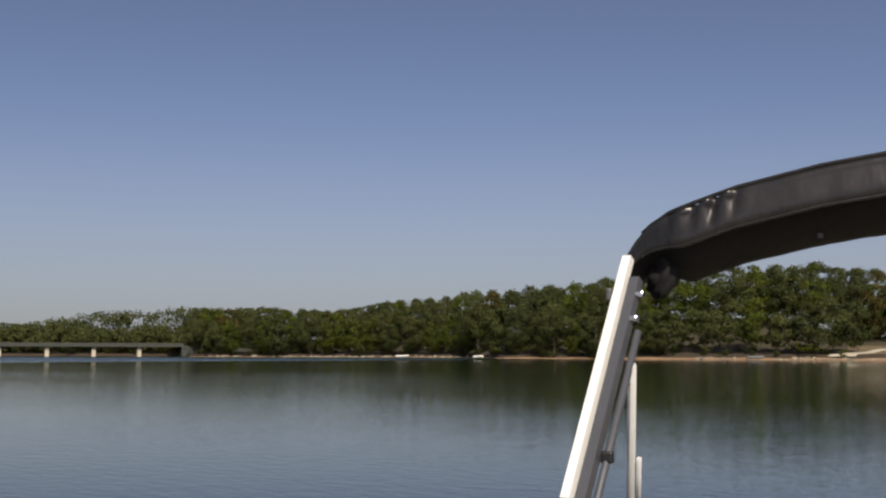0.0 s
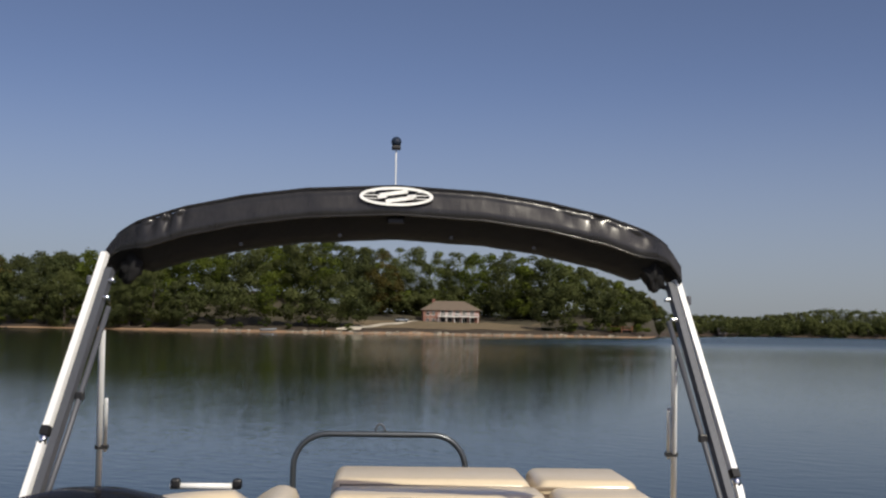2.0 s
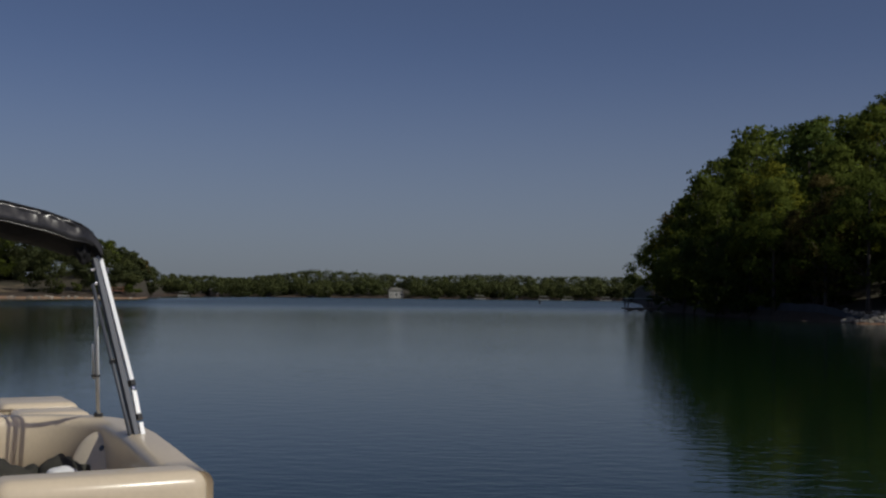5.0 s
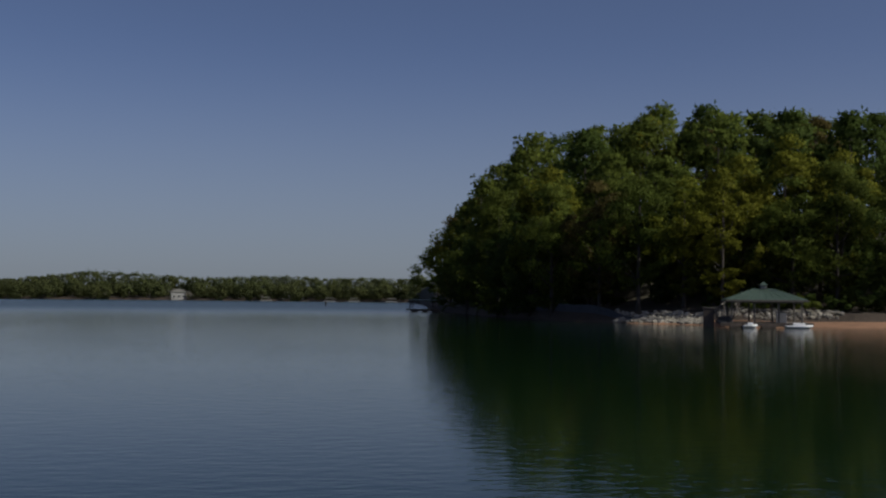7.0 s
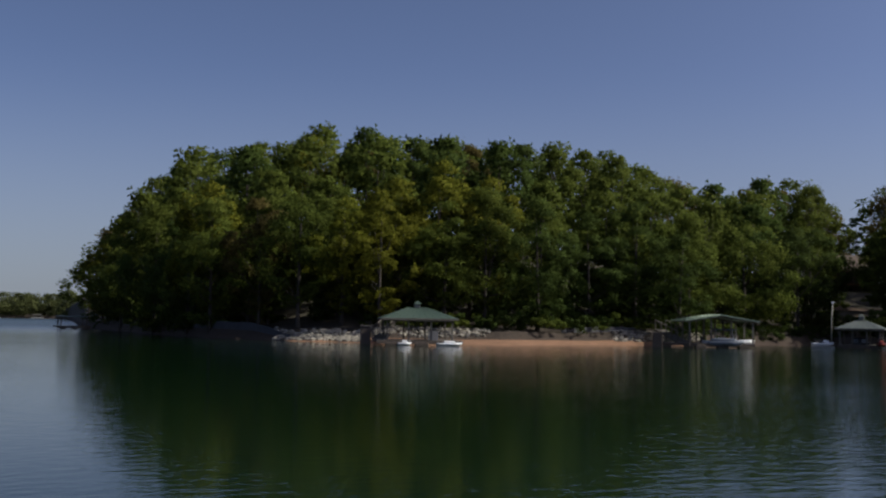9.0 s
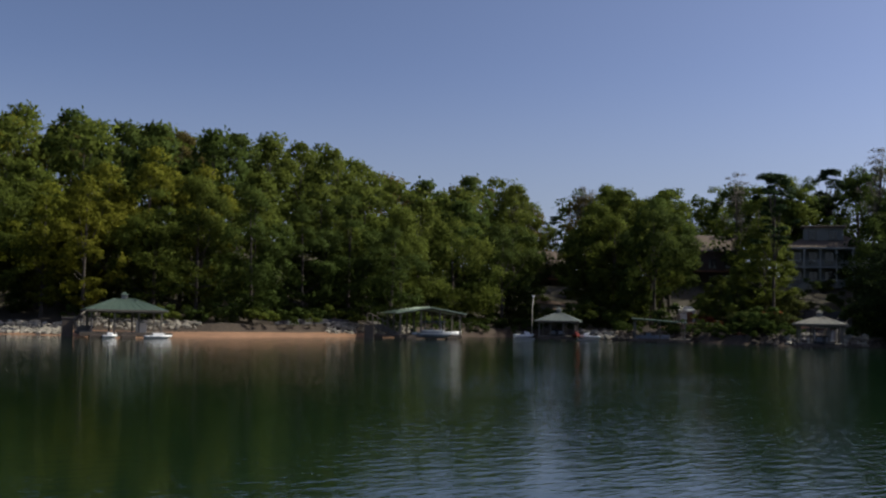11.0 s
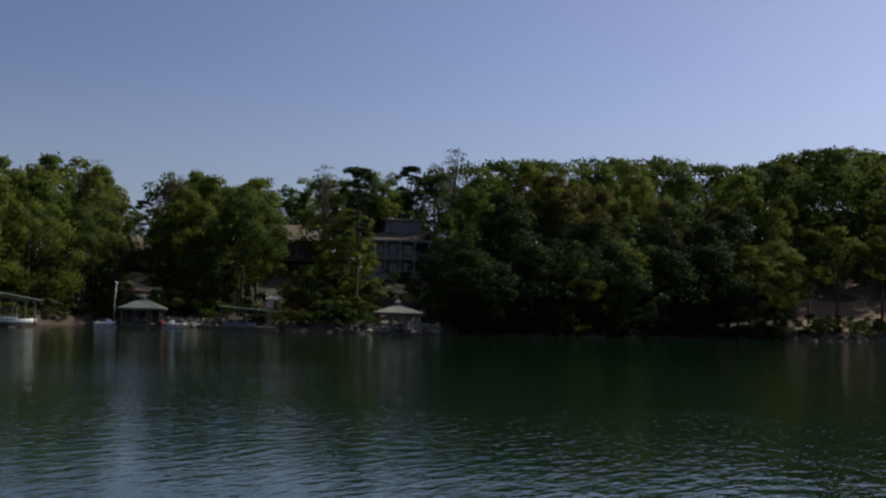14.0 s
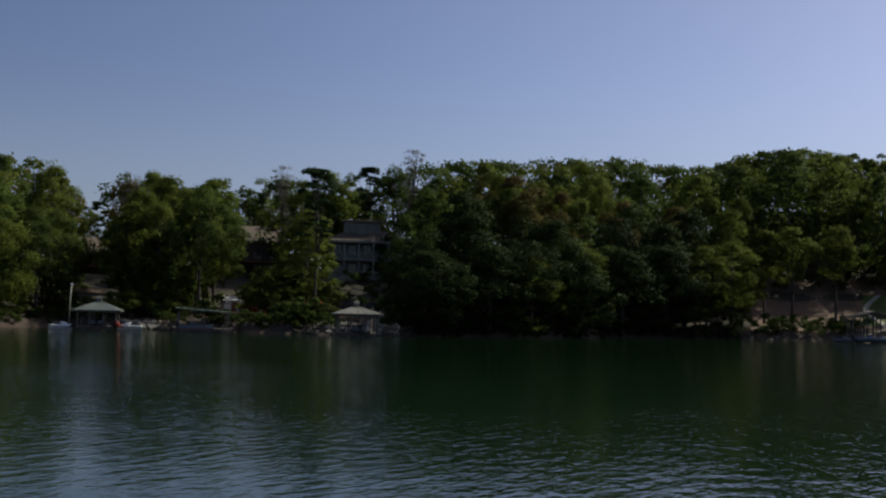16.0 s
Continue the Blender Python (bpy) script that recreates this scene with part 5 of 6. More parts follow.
def gable_dock(az, d, w, depth, eave, peak, roof_mat, label, turn=0.0, post_mat="wood_grey"):
    t = thing("covered_dock", facing(az, d, 0, turn), label, "boat dock", DOCKS)
    dock_base(t, w, depth, 0.45)
    hw, o = w / 2, 0.4
    bm = bmesh.new()
    f, b = -o, depth + o
    slab_roof(bm, ((-hw - o, f, eave), (0, f, peak), (0, b, peak), (-hw - o, b, eave)))
    slab_roof(bm, ((0, f, peak), (hw + o, f, eave), (hw + o, b, eave), (0, b, peak)))
    roof = part("roof", from_bm("roof", bm, roof_mat), t, "low gabled roof")
    ribs("seam", roof, roof_mat, (-hw - o, f, eave), (-hw - o, b, eave), (0, f, peak), (0, b, peak), 9)
    ribs("seam", roof, roof_mat, (hw + o, f, eave), (hw + o, b, eave), (0, f, peak), (0, b, peak), 9)
    for x in (-hw + 0.15, -hw * 0.3, hw * 0.3, hw - 0.15):
        for y in (0.15, depth / 2, depth - 0.15):
            h = eave + (peak - eave) * (1 - abs(x) / hw) - 0.2
            box("post", post_mat, t, (x, y, (0.4 + h) / 2), (0.16, 0.16, h - 0.42), bevel=0.015)
    for y in (0.15, depth - 0.15):
        for sx in (-1, 1):
            p0, p1 = Vector((sx * (hw + 0.1), y, eave - 0.16)), Vector((0, y, peak - 0.16))
            tube("rafter", post_mat, t, [p0, p1], 0.1, 4, True)
    return t


def hull_mesh(length, beam, height):
    """A small boat's hull with a pointed bow along +x, open on top."""
    bm = bmesh.new()
    secs = []
    for i in range(13):
        u = i / 12
        x = -length / 2 + length * u
        wv_ = beam / 2 * (1 - max(0, (u - 0.55) / 0.45) ** 2.2)
        sheer = height * (0.86 + 0.24 * u * u)
        keel = height * 0.05 + height * 0.55 * max(0, (u - 0.7) / 0.3) ** 2
        row_ = [(-wv_, sheer), (-wv_ * 0.93, height * 0.45 + keel * 0.4), (-wv_ * 0.5, keel + 0.08 * height), (0, keel), (wv_ * 0.5, keel + 0.08 * height),
                (wv_ * 0.93, height * 0.45 + keel * 0.4), (wv_, sheer), (wv_ * 0.8, sheer * 0.98), (0, sheer * 0.9), (-wv_ * 0.8, sheer * 0.98)]
        secs.append([bm.verts.new((x, y, z)) for y, z in row_])
    for i in range(12):
        for j in range(10):
            bm.faces.new((secs[i][j], secs[i][(j + 1) % 10], secs[i + 1][(j + 1) % 10], secs[i + 1][j]))
    bm.faces.new(secs[0])
    bm.faces.new(secs[-1][::-1])
    return bm


def motor_boat(m, label, hull, length=5.2, beam=2.0, canopy=None):
    t = thing("motor_boat", m, label, "motor boat", "moored boats")
    part("hull", from_bm("hull", hull_mesh(length, beam, 0.75), hull, True), t)
    box("windscreen", "pane", t, (length * 0.1, 0, 0.92), (0.06, beam * 0.7, 0.36), rot=Matrix.Rotation(radians(-25), 4, "Y"), bevel=0.01)
    for y in (-0.4, 0.4):
        box("seat", "tarp", t, (-length * 0.12, y, 0.78), (0.5, 0.5, 0.42), bevel=0.08, seg=2)
    mo = box("outboard", "black", t, (-length / 2 - 0.18, 0, 0.7), (0.34, 0.36, 0.56), bevel=0.08, seg=2)
    box("shaft", "black", mo, (-length / 2 - 0.2, 0, 0.22), (0.12, 0.12, 0.6), bevel=0.02)
    if canopy:
        top = box("canopy", canopy, t, (-0.3, 0, 1.75), (2.2, beam * 0.92, 0.08), bevel=0.035, seg=2, label="canvas canopy")
        for x in (-1.2, 0.6):
            for y in (-beam * 0.42, beam * 0.42):
                tube("canopy_pole", "alu", top, [(x, y, 0.7), (x * 0.9 - 0.03, y, 1.72)], 0.018, 6)
    return t


def jet_ski(m, label, colour):
    t = thing("jet_ski", m, label, "jet ski", "moored boats")
    part("hull", from_bm("hull", hull_mesh(2.3, 0.9, 0.4), colour, True), t)
    box("saddle", "black", t, (-0.4, 0, 0.5), (1.0, 0.3, 0.24), bevel=0.1, seg=3, smooth=True)
    box("cowl", colour, t, (0.34, 0, 0.5), (0.65, 0.42, 0.28), rot=Matrix.Rotation(radians(14), 4, "Y"), bevel=0.12, seg=3, smooth=True)
    tube("handlebar", "black", t, [(0.16, -0.3, 0.74), (0.2, 0, 0.68), (0.16, 0.3, 0.74)], 0.025, 6)
    return t


def walkway(az0, d0, z0, az1, d1, z1, label, rails=True):
    """A sloping gangway with posts and handrails between two points."""
    p, q = polar(az0, d0, z0), polar(az1, d1, z1)
    t = thing("gangway", Matrix.Translation(p), label, "gangway", "gangways to the docks")
    v = q - p
    side = Vector((v.y, -v.x, 0)).normalized() * 0.6
    vs = [side, -side, v - side, v + side]
    bm = bmesh.new()
    slab_roof(bm, vs, 0.14)
    part("walk", from_bm("walk", bm, "wood_grey"), t)
    if rails:
        n = max(3, int(v.length / 1.5))
        for s_ in (-1, 1):
            for i in range(n + 1):
                b_ = v * (i / n) + side * s_ * 0.95
                tube("rail_post", "wood_grey", t, [b_, b_ + Vector((0, 0, 1.0))], 0.05, 4, True)
            tube("handrail", "wood_grey", t, [side * s_ * 0.95 + Vector((0, 0, 1.0)), v + side * s_ * 0.95 + Vector((0, 0, 1.0))], 0.055, 4, True)
    return t


def on_dock(dock_az, d, x, y, z=0.0, rot=0.0):
    return facing(dock_az, d, 0) @ Matrix.Translation((x, y, z)) @ Matrix.Rotation(radians(rot), 4, "Z")


# green hipped dock before the beach
hip_dock(29.5, 100.5, 6.1, 5.4, 2.4, 3.4, "roof_green", "open dock with dark green hipped metal roof", turn=6, deck_extra=1.6)
for x in (-1.35, 2.6):
    m = on_dock(29.5, 99.9, x, 0.0, -0.05, 4)
    t = thing("paddle_boat", m, "small white paddle boat tied to the dock", "paddle boat", "moored boats")
    part("hull", from_bm("hull", hull_mesh(1.2 if x < 0 else 2.3, 1.0, 0.34), "gel_white", True), t)
    box("seat", "gel_white", t, (0, 0, 0.38), (0.5 if x < 0 else 1.0, 0.7, 0.24), bevel=0.08, seg=2)
t = thing("storage_box", on_dock(29.5, 100.8, 1.2, 0.7, 0.45), "tan dock storage box", "storage box")
box("body", "concrete", t, (0, 0, 0.42), (0.9, 0.6, 0.84), bevel=0.03)
box("lid", "wood_grey", t, (0, 0, 0.87), (0.96, 0.66, 0.06), bevel=0.015)
walkway(27.4, 102.5, 0.55, 27.9, 109.5, 1.3, "pale wooden gangway with handrails up to the bank")
t = thing("piling", facing(26.75, 103.2), "dark square timber piling in the water", "piling", "pilings")
box("shaft", "wood_dock", t, (0, 0, 0.6), (0.95, 0.9, 2.0), bevel=0.05)
box("cap", "wood_grey", t, (0, 0, 1.64), (1.05, 1.0, 0.08), bevel=0.02)

# pale gabled boathouse
gable_dock(44.45, 115.5, 6.6, 6.4, 2.7, 3.3, "roof_pale", "boathouse with pale green low gabled roof", turn=15)
motor_boat(on_dock(44.35, 116.2, 0.9, 1.4, 0.05, -10), "blue and white motor boat under its canvas", "gel_white", 5.0, 2.1, "gel_blue")
t = thing("covered_boat", on_dock(44.35, 115.2, 0.6, 0.4, 0.12, -6), "boat under a grey-blue cover", "motor boat", "moored boats")
part("hull", from_bm("hull", hull_mesh(3.4, 1.4, 0.6), "tarp", True), t)
box("cover", "tarp", t, (-0.2, 0, 0.62), (2.4, 1.1, 0.42), bevel=0.15, seg=3, smooth=True)
t = thing("piling", facing(41.35, 114.0), "dark square timber piling in the water", "piling", "pilings")
box("shaft", "wood_dock", t, (0, 0, 0.45), (0.95, 0.8, 1.8), bevel=0.05)
box("cap", "wood_dock", t, (0, 0, 1.38), (1.05, 0.9, 0.08), bevel=0.02)
walkway(42.6, 116.5, 0.55, 41.5, 122.5, 1.7, "pale wooden gangway with handrails beside the boathouse")
t = thing("dock", facing(42.4, 114.6), "low dark wooden dock beside the boathouse", "boat dock", DOCKS)
box("deck", "wood_dock", t, (0, 0.8, 0.32), (3.6, 1.4, 0.26), bevel=0.02)
for x in (-1.2, 0.9):
    box("float", "wood_dock", t, (x, 0.8, 0.08), (0.9, 1.2, 0.3), bevel=0.04)

# hipped dock with the pole
hip_dock(50.8, 125, 4.2, 4.5, 2.15, 3.1, "roof_grey", "small dock with grey-green hipped roof and cupola", turn=-5)
motor_boat(on_dock(50.9, 126.0, -0.2, 1.6, 0.05, 90), "dark boat in the covered slip", "black", 4.6, 1.8)
jet_ski(on_dock(49.15, 125.5, 0.0, 0.2, 0.22, 8), "white jet ski on its float", "gel_white")
jet_ski(on_dock(52.3, 125.0, 0.3, 0.2, 0.22, 172), "white jet ski on its float", "gel_white")
for a_ in (49.15, 52.35):
    t = thing("jet_ski_float", facing(a_, 125.6), "low pale floating platform", "float")
    box("platform", "float_white", t, (0, 0, 0.1), (2.4, 1.2, 0.24), bevel=0.08)
jet_ski(on_dock(51.75, 124.0, 0.0, 0.5, 0.3, -82), "red jet ski drawn up on the dock edge", "gel_red")
t = thing("lamp_post", facing(49.55, 128.5), "tall thin dock light pole", "lamp post")
tube("pole", "lamp_pole", t, [(0, 0, -0.5), (0, 0, 3.0), (0.12, 0, 4.75)], 0.065, 8)
box("lamp_head", "white_paint", t, (0.12, 0, 4.86), (0.3, 0.3, 0.18), bevel=0.06)

# mono-pitch dock
t = thing("covered_dock", facing(55.9, 123, 0, 4), "dock with a thin sloping green roof", "boat dock", DOCKS)
dock_base(t, 6.4, 3.6, 0.42)
bm = bmesh.new()
slab_roof(bm, ((-2.9, -0.3, 2.55), (2.9, -0.3, 2.15), (2.9, 3.9, 2.25), (-2.9, 3.9, 2.65)), 0.1)
roof = part("roof", from_bm("roof", bm, "roof_green"), t)
ribs("seam", roof, "roof_green", (-2.9, -0.3, 2.56), (2.9, -0.3, 2.16), (-2.9, 3.9, 2.66), (2.9, 3.9, 2.26), 9)
for x in (-2.6, 0, 2.6):
    for y in (0.1, 3.4):
        box("post", "wood_grey", t, (x, y, 1.3), (0.13, 0.13, 1.9), bevel=0.012)
motor_boat(on_dock(55.9, 123, -0.8, 1.5, 0.05, 3), "grey runabout under the sloping roof", "tarp", 3.6, 1.5)

# tan hipped dock
hip_dock(63.5, 111, 4.1, 4.5, 2.3, 3.05, "roof_tan", "small dock with tan hipped roof and cupola", turn=4)
motor_boat(on_dock(63.6, 112.0, 0.0, 1.4, 0.05, 92), "dark boat with a dull red canopy inside the tan-roofed dock", "black", 4.8, 1.9, "wood_red")
walkway(63.9, 115.8, 0.55, 64.6, 130.5, 2.2, "wooden gangway up the rocky bank", True)

# gabled dock at the end of the bank
gable_dock(88.6, 151, 5.2, 5.2, 3.15, 3.95, "wood_grey", "dock with pale grey gabled roof frame", turn=10)
motor_boat(on_dock(88.7, 150.6, -0.3, 0.6, 0.05, 12), "grey boat with a reddish cover in the slip", "tarp", 4.6, 1.9, "wood_red")
jet_ski(on_dock(89.95, 149.2, 0.4, 0.2, 0.1, 176), "white jet ski at the dock's end", "gel_white")
jet_ski(on_dock(87.2, 150.2, 0.0, 0.3, 0.1, 8), "grey and white jet ski at the dock", "tarp")

# low dock off the wooded point
t = thing("dock", facing(12.6, 186, 0, 10), "low dark dock off the wooded point", "boat dock", DOCKS)
dock_base(t, 5.0, 4.0, 0.5)
bm = bmesh.new()
slab_roof(bm, ((-2.2, 0, 2.0), (2.2, 0, 2.0), (2.2, 3.6, 2.1), (-2.2, 3.6, 2.1)), 0.1)
part("roof", from_bm("roof", bm, "roof_green"), t)
for x in (-1.9, 1.9):
    for y in (0.3, 3.3):
        box("post", "wood_dock", t, (x, y, 1.2), (0.14, 0.14, 1.6), bevel=0.012)


# ---------------------------------------------------------------- walls, steps and stones on the bank
def bank_wall(a0, a1, s, h, material, label):
    n = max(6, int((a1 - a0) / 0.35))
    vs, fs = [], []
    for i in range(n + 1):
        az = a0 + (a1 - a0) * i / n
        zb = land(az, s) - 0.4
        zt = zb + 0.4 + h * (0.85 + 0.3 * noise.noise(Vector((az * 1.7, 9, 0)))) * min(1.0, 0.35 + 4 * min(i, n - i) / n)
        for off, z in ((0, zb), (0.05, zt), (0.55, zt), (0.6, zb)):
            vs.append(polar(az, shore(az) + s + off, z))
    for i in range(n):
        for j in range(3):
            fs.append((i * 4 + j, i * 4 + j + 1, (i + 1) * 4 + j + 1, (i + 1) * 4 + j))
    fs += [(0, 1, 2, 3), tuple(n * 4 + j for j in (3, 2, 1, 0))]
    tagged(new("retaining_wall", mesh_of("retaining_wall", vs, fs, material)), label, "retaining wall", kind="structure")


bank_wall(16.5, 23.0, 2.4, 0.9, "rock_wall", "dark stone retaining wall above the waterline")
bank_wall(36.6, 41.0, 5.4, 0.6, "rock_wall", "dark stone retaining wall behind the beach")
bank_wall(61.0, 66.0, 22.0, 1.6, "rock_wall", "terrace wall below the porch house")


def stones(name, spans, label, count, seed, size=(0.22, 0.5), material="rock"):
    """A bank of loose angular stones, too many to count."""
    rng = np.random.RandomState(seed)
    vs, fs = [], []
    base = bmesh.new()
    bmesh.ops.create_icosphere(base, subdivisions=1, radius=1.0)
    bv = np.array([v.co[:] for v in base.verts])
    bf = [[v.index for v in f.verts] for f in base.faces]
    base.free()
    for k in range(count):
        a0, a1, s0, s1 = spans[rng.randint(len(spans))]
        az, s = rng.uniform(a0, a1), rng.uniform(s0, s1)
        q = rng.uniform(*size)
        p = polar(az, shore(az) + s, land(az, s) + q * rng.uniform(-0.1, 0.35))
        v = bv * (1 + rng.uniform(-0.28, 0.28, (len(bv), 1))) * q * np.array([1.15, 0.9, 0.65])
        a = rng.uniform(0, 6.28)
        rot = np.array([[math.cos(a), -math.sin(a), 0], [math.sin(a), math.cos(a), 0], [0, 0, 1]])
        o = len(vs)
        vs += [tuple(x) for x in v @ rot.T + np.array(p)]
        fs += [[i + o for i in f] for f in bf]
    tagged(new(name, mesh_of(name, vs, fs, material)), label, "stones", kind="stuff")


stones("riprap", [(22.2, 26.8, 0.5, 4.0), (23.5, 26.6, 1.5, 4.5), (27.0, 33.0, 4.0, 7.0)], "pale angular riprap stones piled on the bank", 900, 5, (0.14, 0.34))
stones("riprap", [(39.2, 41.6, 2.5, 6.5), (41.2, 43.4, 1.5, 5.0)], "grey riprap stones beside the boathouse", 380, 6, (0.14, 0.34))
stones("riprap", [(61.9, 63.0, 0.3, 3.0), (64.2, 65.6, 0.3, 3.0), (52.0, 53.8, 0.3, 1.6)], "pale rocks heaped beside the docks", 240, 11, (0.16, 0.42))
stones("riprap", [(51.5, 58, 0.2, 2.4), (60.0, 66.5, 0.2, 3.6), (61.5, 66, 1.0, 5.0)], "scattered brown stones along the cove's waterline", 620, 7, (0.12, 0.36), "rock_brown")
stones("riprap", [(82.5, 92.5, 0.0, 1.4)], "brown stones at the waterline", 70, 8, (0.12, 0.4), "rock_brown")
stones("riprap", [(-34, -12.5, 0.5, 3.0), (-58, -45, 0.3, 1.5)], "stones on the far strand", 240, 9, (0.3, 0.8))


def drape(name, a0, a1, s0, s1, na, ns, lift, material, label, bend=None, category="ground"):
    vs, fs = [], []
    for i in range(na + 1):
        for j in range(ns + 1):
            u, v = i / na, j / ns
            az, s = a0 + (a1 - a0) * u, s0 + (s1 - s0) * v
            if bend:
                az, s = bend(u, v)
            vs.append(polar(az, shore(az) + s, land(az, s) + lift))
    for i in range(na):
        for j in range(ns):
            k = i * (ns + 1) + j
            fs.append((k, k + 1, k + ns + 2, k + ns + 1))
    tagged(new(name, mesh_of(name, vs, fs, material, True)), label, category, kind="structure")


drape("beach", 0, 0, 0, 0, 120, 10, 0.03, "sand", "narrow beach of red-brown sand",
      bend=lambda u, v: (22.4 + 21.0 * u, -1.2 + (1.2 + 0.95 * table(STRAND, 22.4 + 21.0 * u)) * v * min(1.0, 0.2 + 6 * u, 0.2 + 8 * (1 - u))))
drape("strand", 0, 0, 0, 0, 160, 8, 0.05, "strand_clay", "bare tan clay strand below the far wood",
      bend=lambda u, v: (-59.0 + 47.2 * u, -1.5 + (1.5 + 0.95 * table(STRAND, -59.0 + 47.2 * u)) * v * (0.8 + 0.5 * noise.noise(Vector((u * 30, 2.2, 0))))))
drape("lawn", -27.0, -17.6, 7.5, 36, 60, 24, 0.14, "lawn", "dry brownish lawn sloping up to the brick house")
drape("driveway", 0, 0, 0, 0, 3, 24, 0.22, "concrete", "pale driveway from the strand to the house",
      bend=lambda u, v: (-27.3 + 3.4 * v + 0.9 * (u - 0.5) * (1.4 - v), 6 + 32 * v))
drape("path", 0, 0, 0, 0, 2, 30, 0.12, "concrete", "curved pale path down the slope",
      bend=lambda u, v: (64.5 - 1.7 * v * v + 0.35 * math.sin(v * 3.1) + (u - 0.5) * 0.55, 3 + 20 * v))
drape("yard", 83.0, 92.8, 6, 32, 60, 20, 0.1, "dirt", "sunlit bare tan earth under the trees")
drape("lawn", 88.1, 89.6, 13, 27, 10, 10, 0.16, "grass", "small sunlit green lawn beside the path")
drape("path", 0, 0, 0, 0, 2, 24, 0.22, "concrete", "pale winding path through the lawn",
      bend=lambda u, v: (88.7 + 0.45 * math.sin(v * 6.5) + (u - 0.5) * 0.26, 6 + 21 * v))
drape("terrace", 50.6, 53.3, 27, 31.5, 18, 5, 0.12, "dirt", "sunlit sandy earth terrace in the cove")
drape("terrace", 49.6, 52.2, 35, 39, 18, 5, 0.12, "dirt", "upper sandy earth terrace in the cove")
drape("terrace", 61.7, 63.3, 14, 19, 12, 6, 0.12, "red_earth", "bare reddish terrace beside the stone path")
drape("clearing", 55.6, 57.9, 10, 19, 16, 10, 0.1, "red_earth", "bare reddish earth between the trees")
drape("clearing", 59.8, 61.4, 11, 18, 12, 8, 0.1, "red_earth", "bare reddish earth beside the garden steps")
drape("yard", 48.9, 51.2, 12, 26, 14, 10, 0.1, "lawn", "dry grass slope in the cove")
for k in range(9):
    az = 59.7 + k * 0.12
    s = 6 + k * 1.3
    st = new("step", mesh_of("step", [polar(az + da, shore(az) + s + ds, land(az, s) + z) for z in (-0.3, 0.16) for da, ds in ((-.35, 0), (.35, 0), (.35, .8), (-.35, .8))],
                             [(0, 1, 2, 3), (4, 5, 6, 7), (0, 1, 5, 4), (1, 2, 6, 5), (2, 3, 7, 6), (3, 0, 4, 7)], "wood_red"))
    tagged(st, "red-brown timber garden step on the slope", "step", "garden steps")


# ---------------------------------------------------------------- houses
def window(parent, x, y, z, w, h, frame_mat="white_paint"):
    wd = box("window", frame_mat, parent, (x, y, z), (w + 0.12, 0.1, h + 0.12), bevel=0.015, label="white-framed window" if frame_mat == "white_paint" else "dull-framed window")
    for sx in (-1, 1):
        box("pane", "pane", wd, (x + sx * w / 4, y - 0.055, z), (w / 2 - 0.05, 0.02, h), bevel=0.005)
    box("sill", frame_mat, wd, (x, y - 0.08, z - h / 2 - 0.1), (w + 0.26, 0.14, 0.06), bevel=0.01)
    return wd


def roof_hip(parent, w, d, z0, z1, o, material):
    rl = max(0.5, w / 2 - d / 2)
    c = [(-w / 2 - o, -o, z0), (w / 2 + o, -o, z0), (w / 2 + o, d + o, z0), (-w / 2 - o, d + o, z0)]
    r0, r1 = (-rl, d / 2, z1), (rl, d / 2, z1)
    bm = bmesh.new()
    slab_roof(bm, (c[0], c[1], r1, r0), 0.2)
    slab_roof(bm, (c[2], c[3], r0, r1), 0.2)
    slab_roof(bm, (c[1], c[2], r1), 0.2)
    slab_roof(bm, (c[3], c[0], r0), 0.2)
    return part("roof", from_bm("roof", bm, material), parent, "shingled hipped roof")


def walls(parent, w, d, z0, z1, material, label=""):
    for c, s in (((0, 0, 0), (w, 0.3)), ((0, d, 0), (w, 0.3)), ((-w / 2 + 0.15, d / 2, 0), (0.3, d - 0.3)), ((w / 2 - 0.15, d / 2, 0), (0.3, d - 0.3))):
        box("wall", material, parent, (c[0], c[1], (z0 + z1) / 2), (s[0], s[1], z1 - z0), bevel=0.01, label=label)


# brick lake house with the white balcony
BZ = land(-22.1, 38)
house = thing("house", facing(-22.1, shore(-22.1) + 38, BZ, 5), "red brick lake house with hipped roof and white balcony", "house")
walls(house, 18.5, 9.0, -1.2, 3.9, "brick_red", "red brick wall")
rf = roof_hip(house, 18.5, 9.0, 3.9, 6.9, 0.7, "shingle")
box("chimney", "brick_red", rf, (-5.5, 5.2, 6.7), (0.9, 0.7, 1.6), bevel=0.03)
bal = box("balcony", "white_paint", house, (2.2, -1.0, 1.75), (13.4, 2.0, 0.22), bevel=0.02, label="white balcony")
box("balcony_rail", "white_paint", bal, (2.2, -1.95, 2.75), (13.4, 0.08, 0.1), bevel=0.01)
for i in range(45):
    box("baluster", "white_paint", bal, (2.2 - 6.65 + i * 13.3 / 44, -1.95, 2.3), (0.07, 0.05, 0.86))
for i in range(6):
    box("column", "white_paint", bal, (2.2 - 6.5 + i * 2.6, -1.85, 0.25), (0.15, 0.15, 3.0), bevel=0.02)
for x in (-7.8, -5.9):
    window(house, x, -0.18, 2.7, 1.1, 1.3)
    window(house, x, -0.18, 0.4, 1.1, 1.2)
for x in (-2.8, -0.4, 2.0, 4.4, 6.8):
    window(house, x, -0.18, 2.75, 1.5, 1.7)
    window(house, x, -0.18, 0.5, 1.5, 1.8)
t = thing("car", facing(-24.6, shore(-24.6) + 33, land(-24.6, 33) + 0.2, 20), "pale car parked by the house", "car")
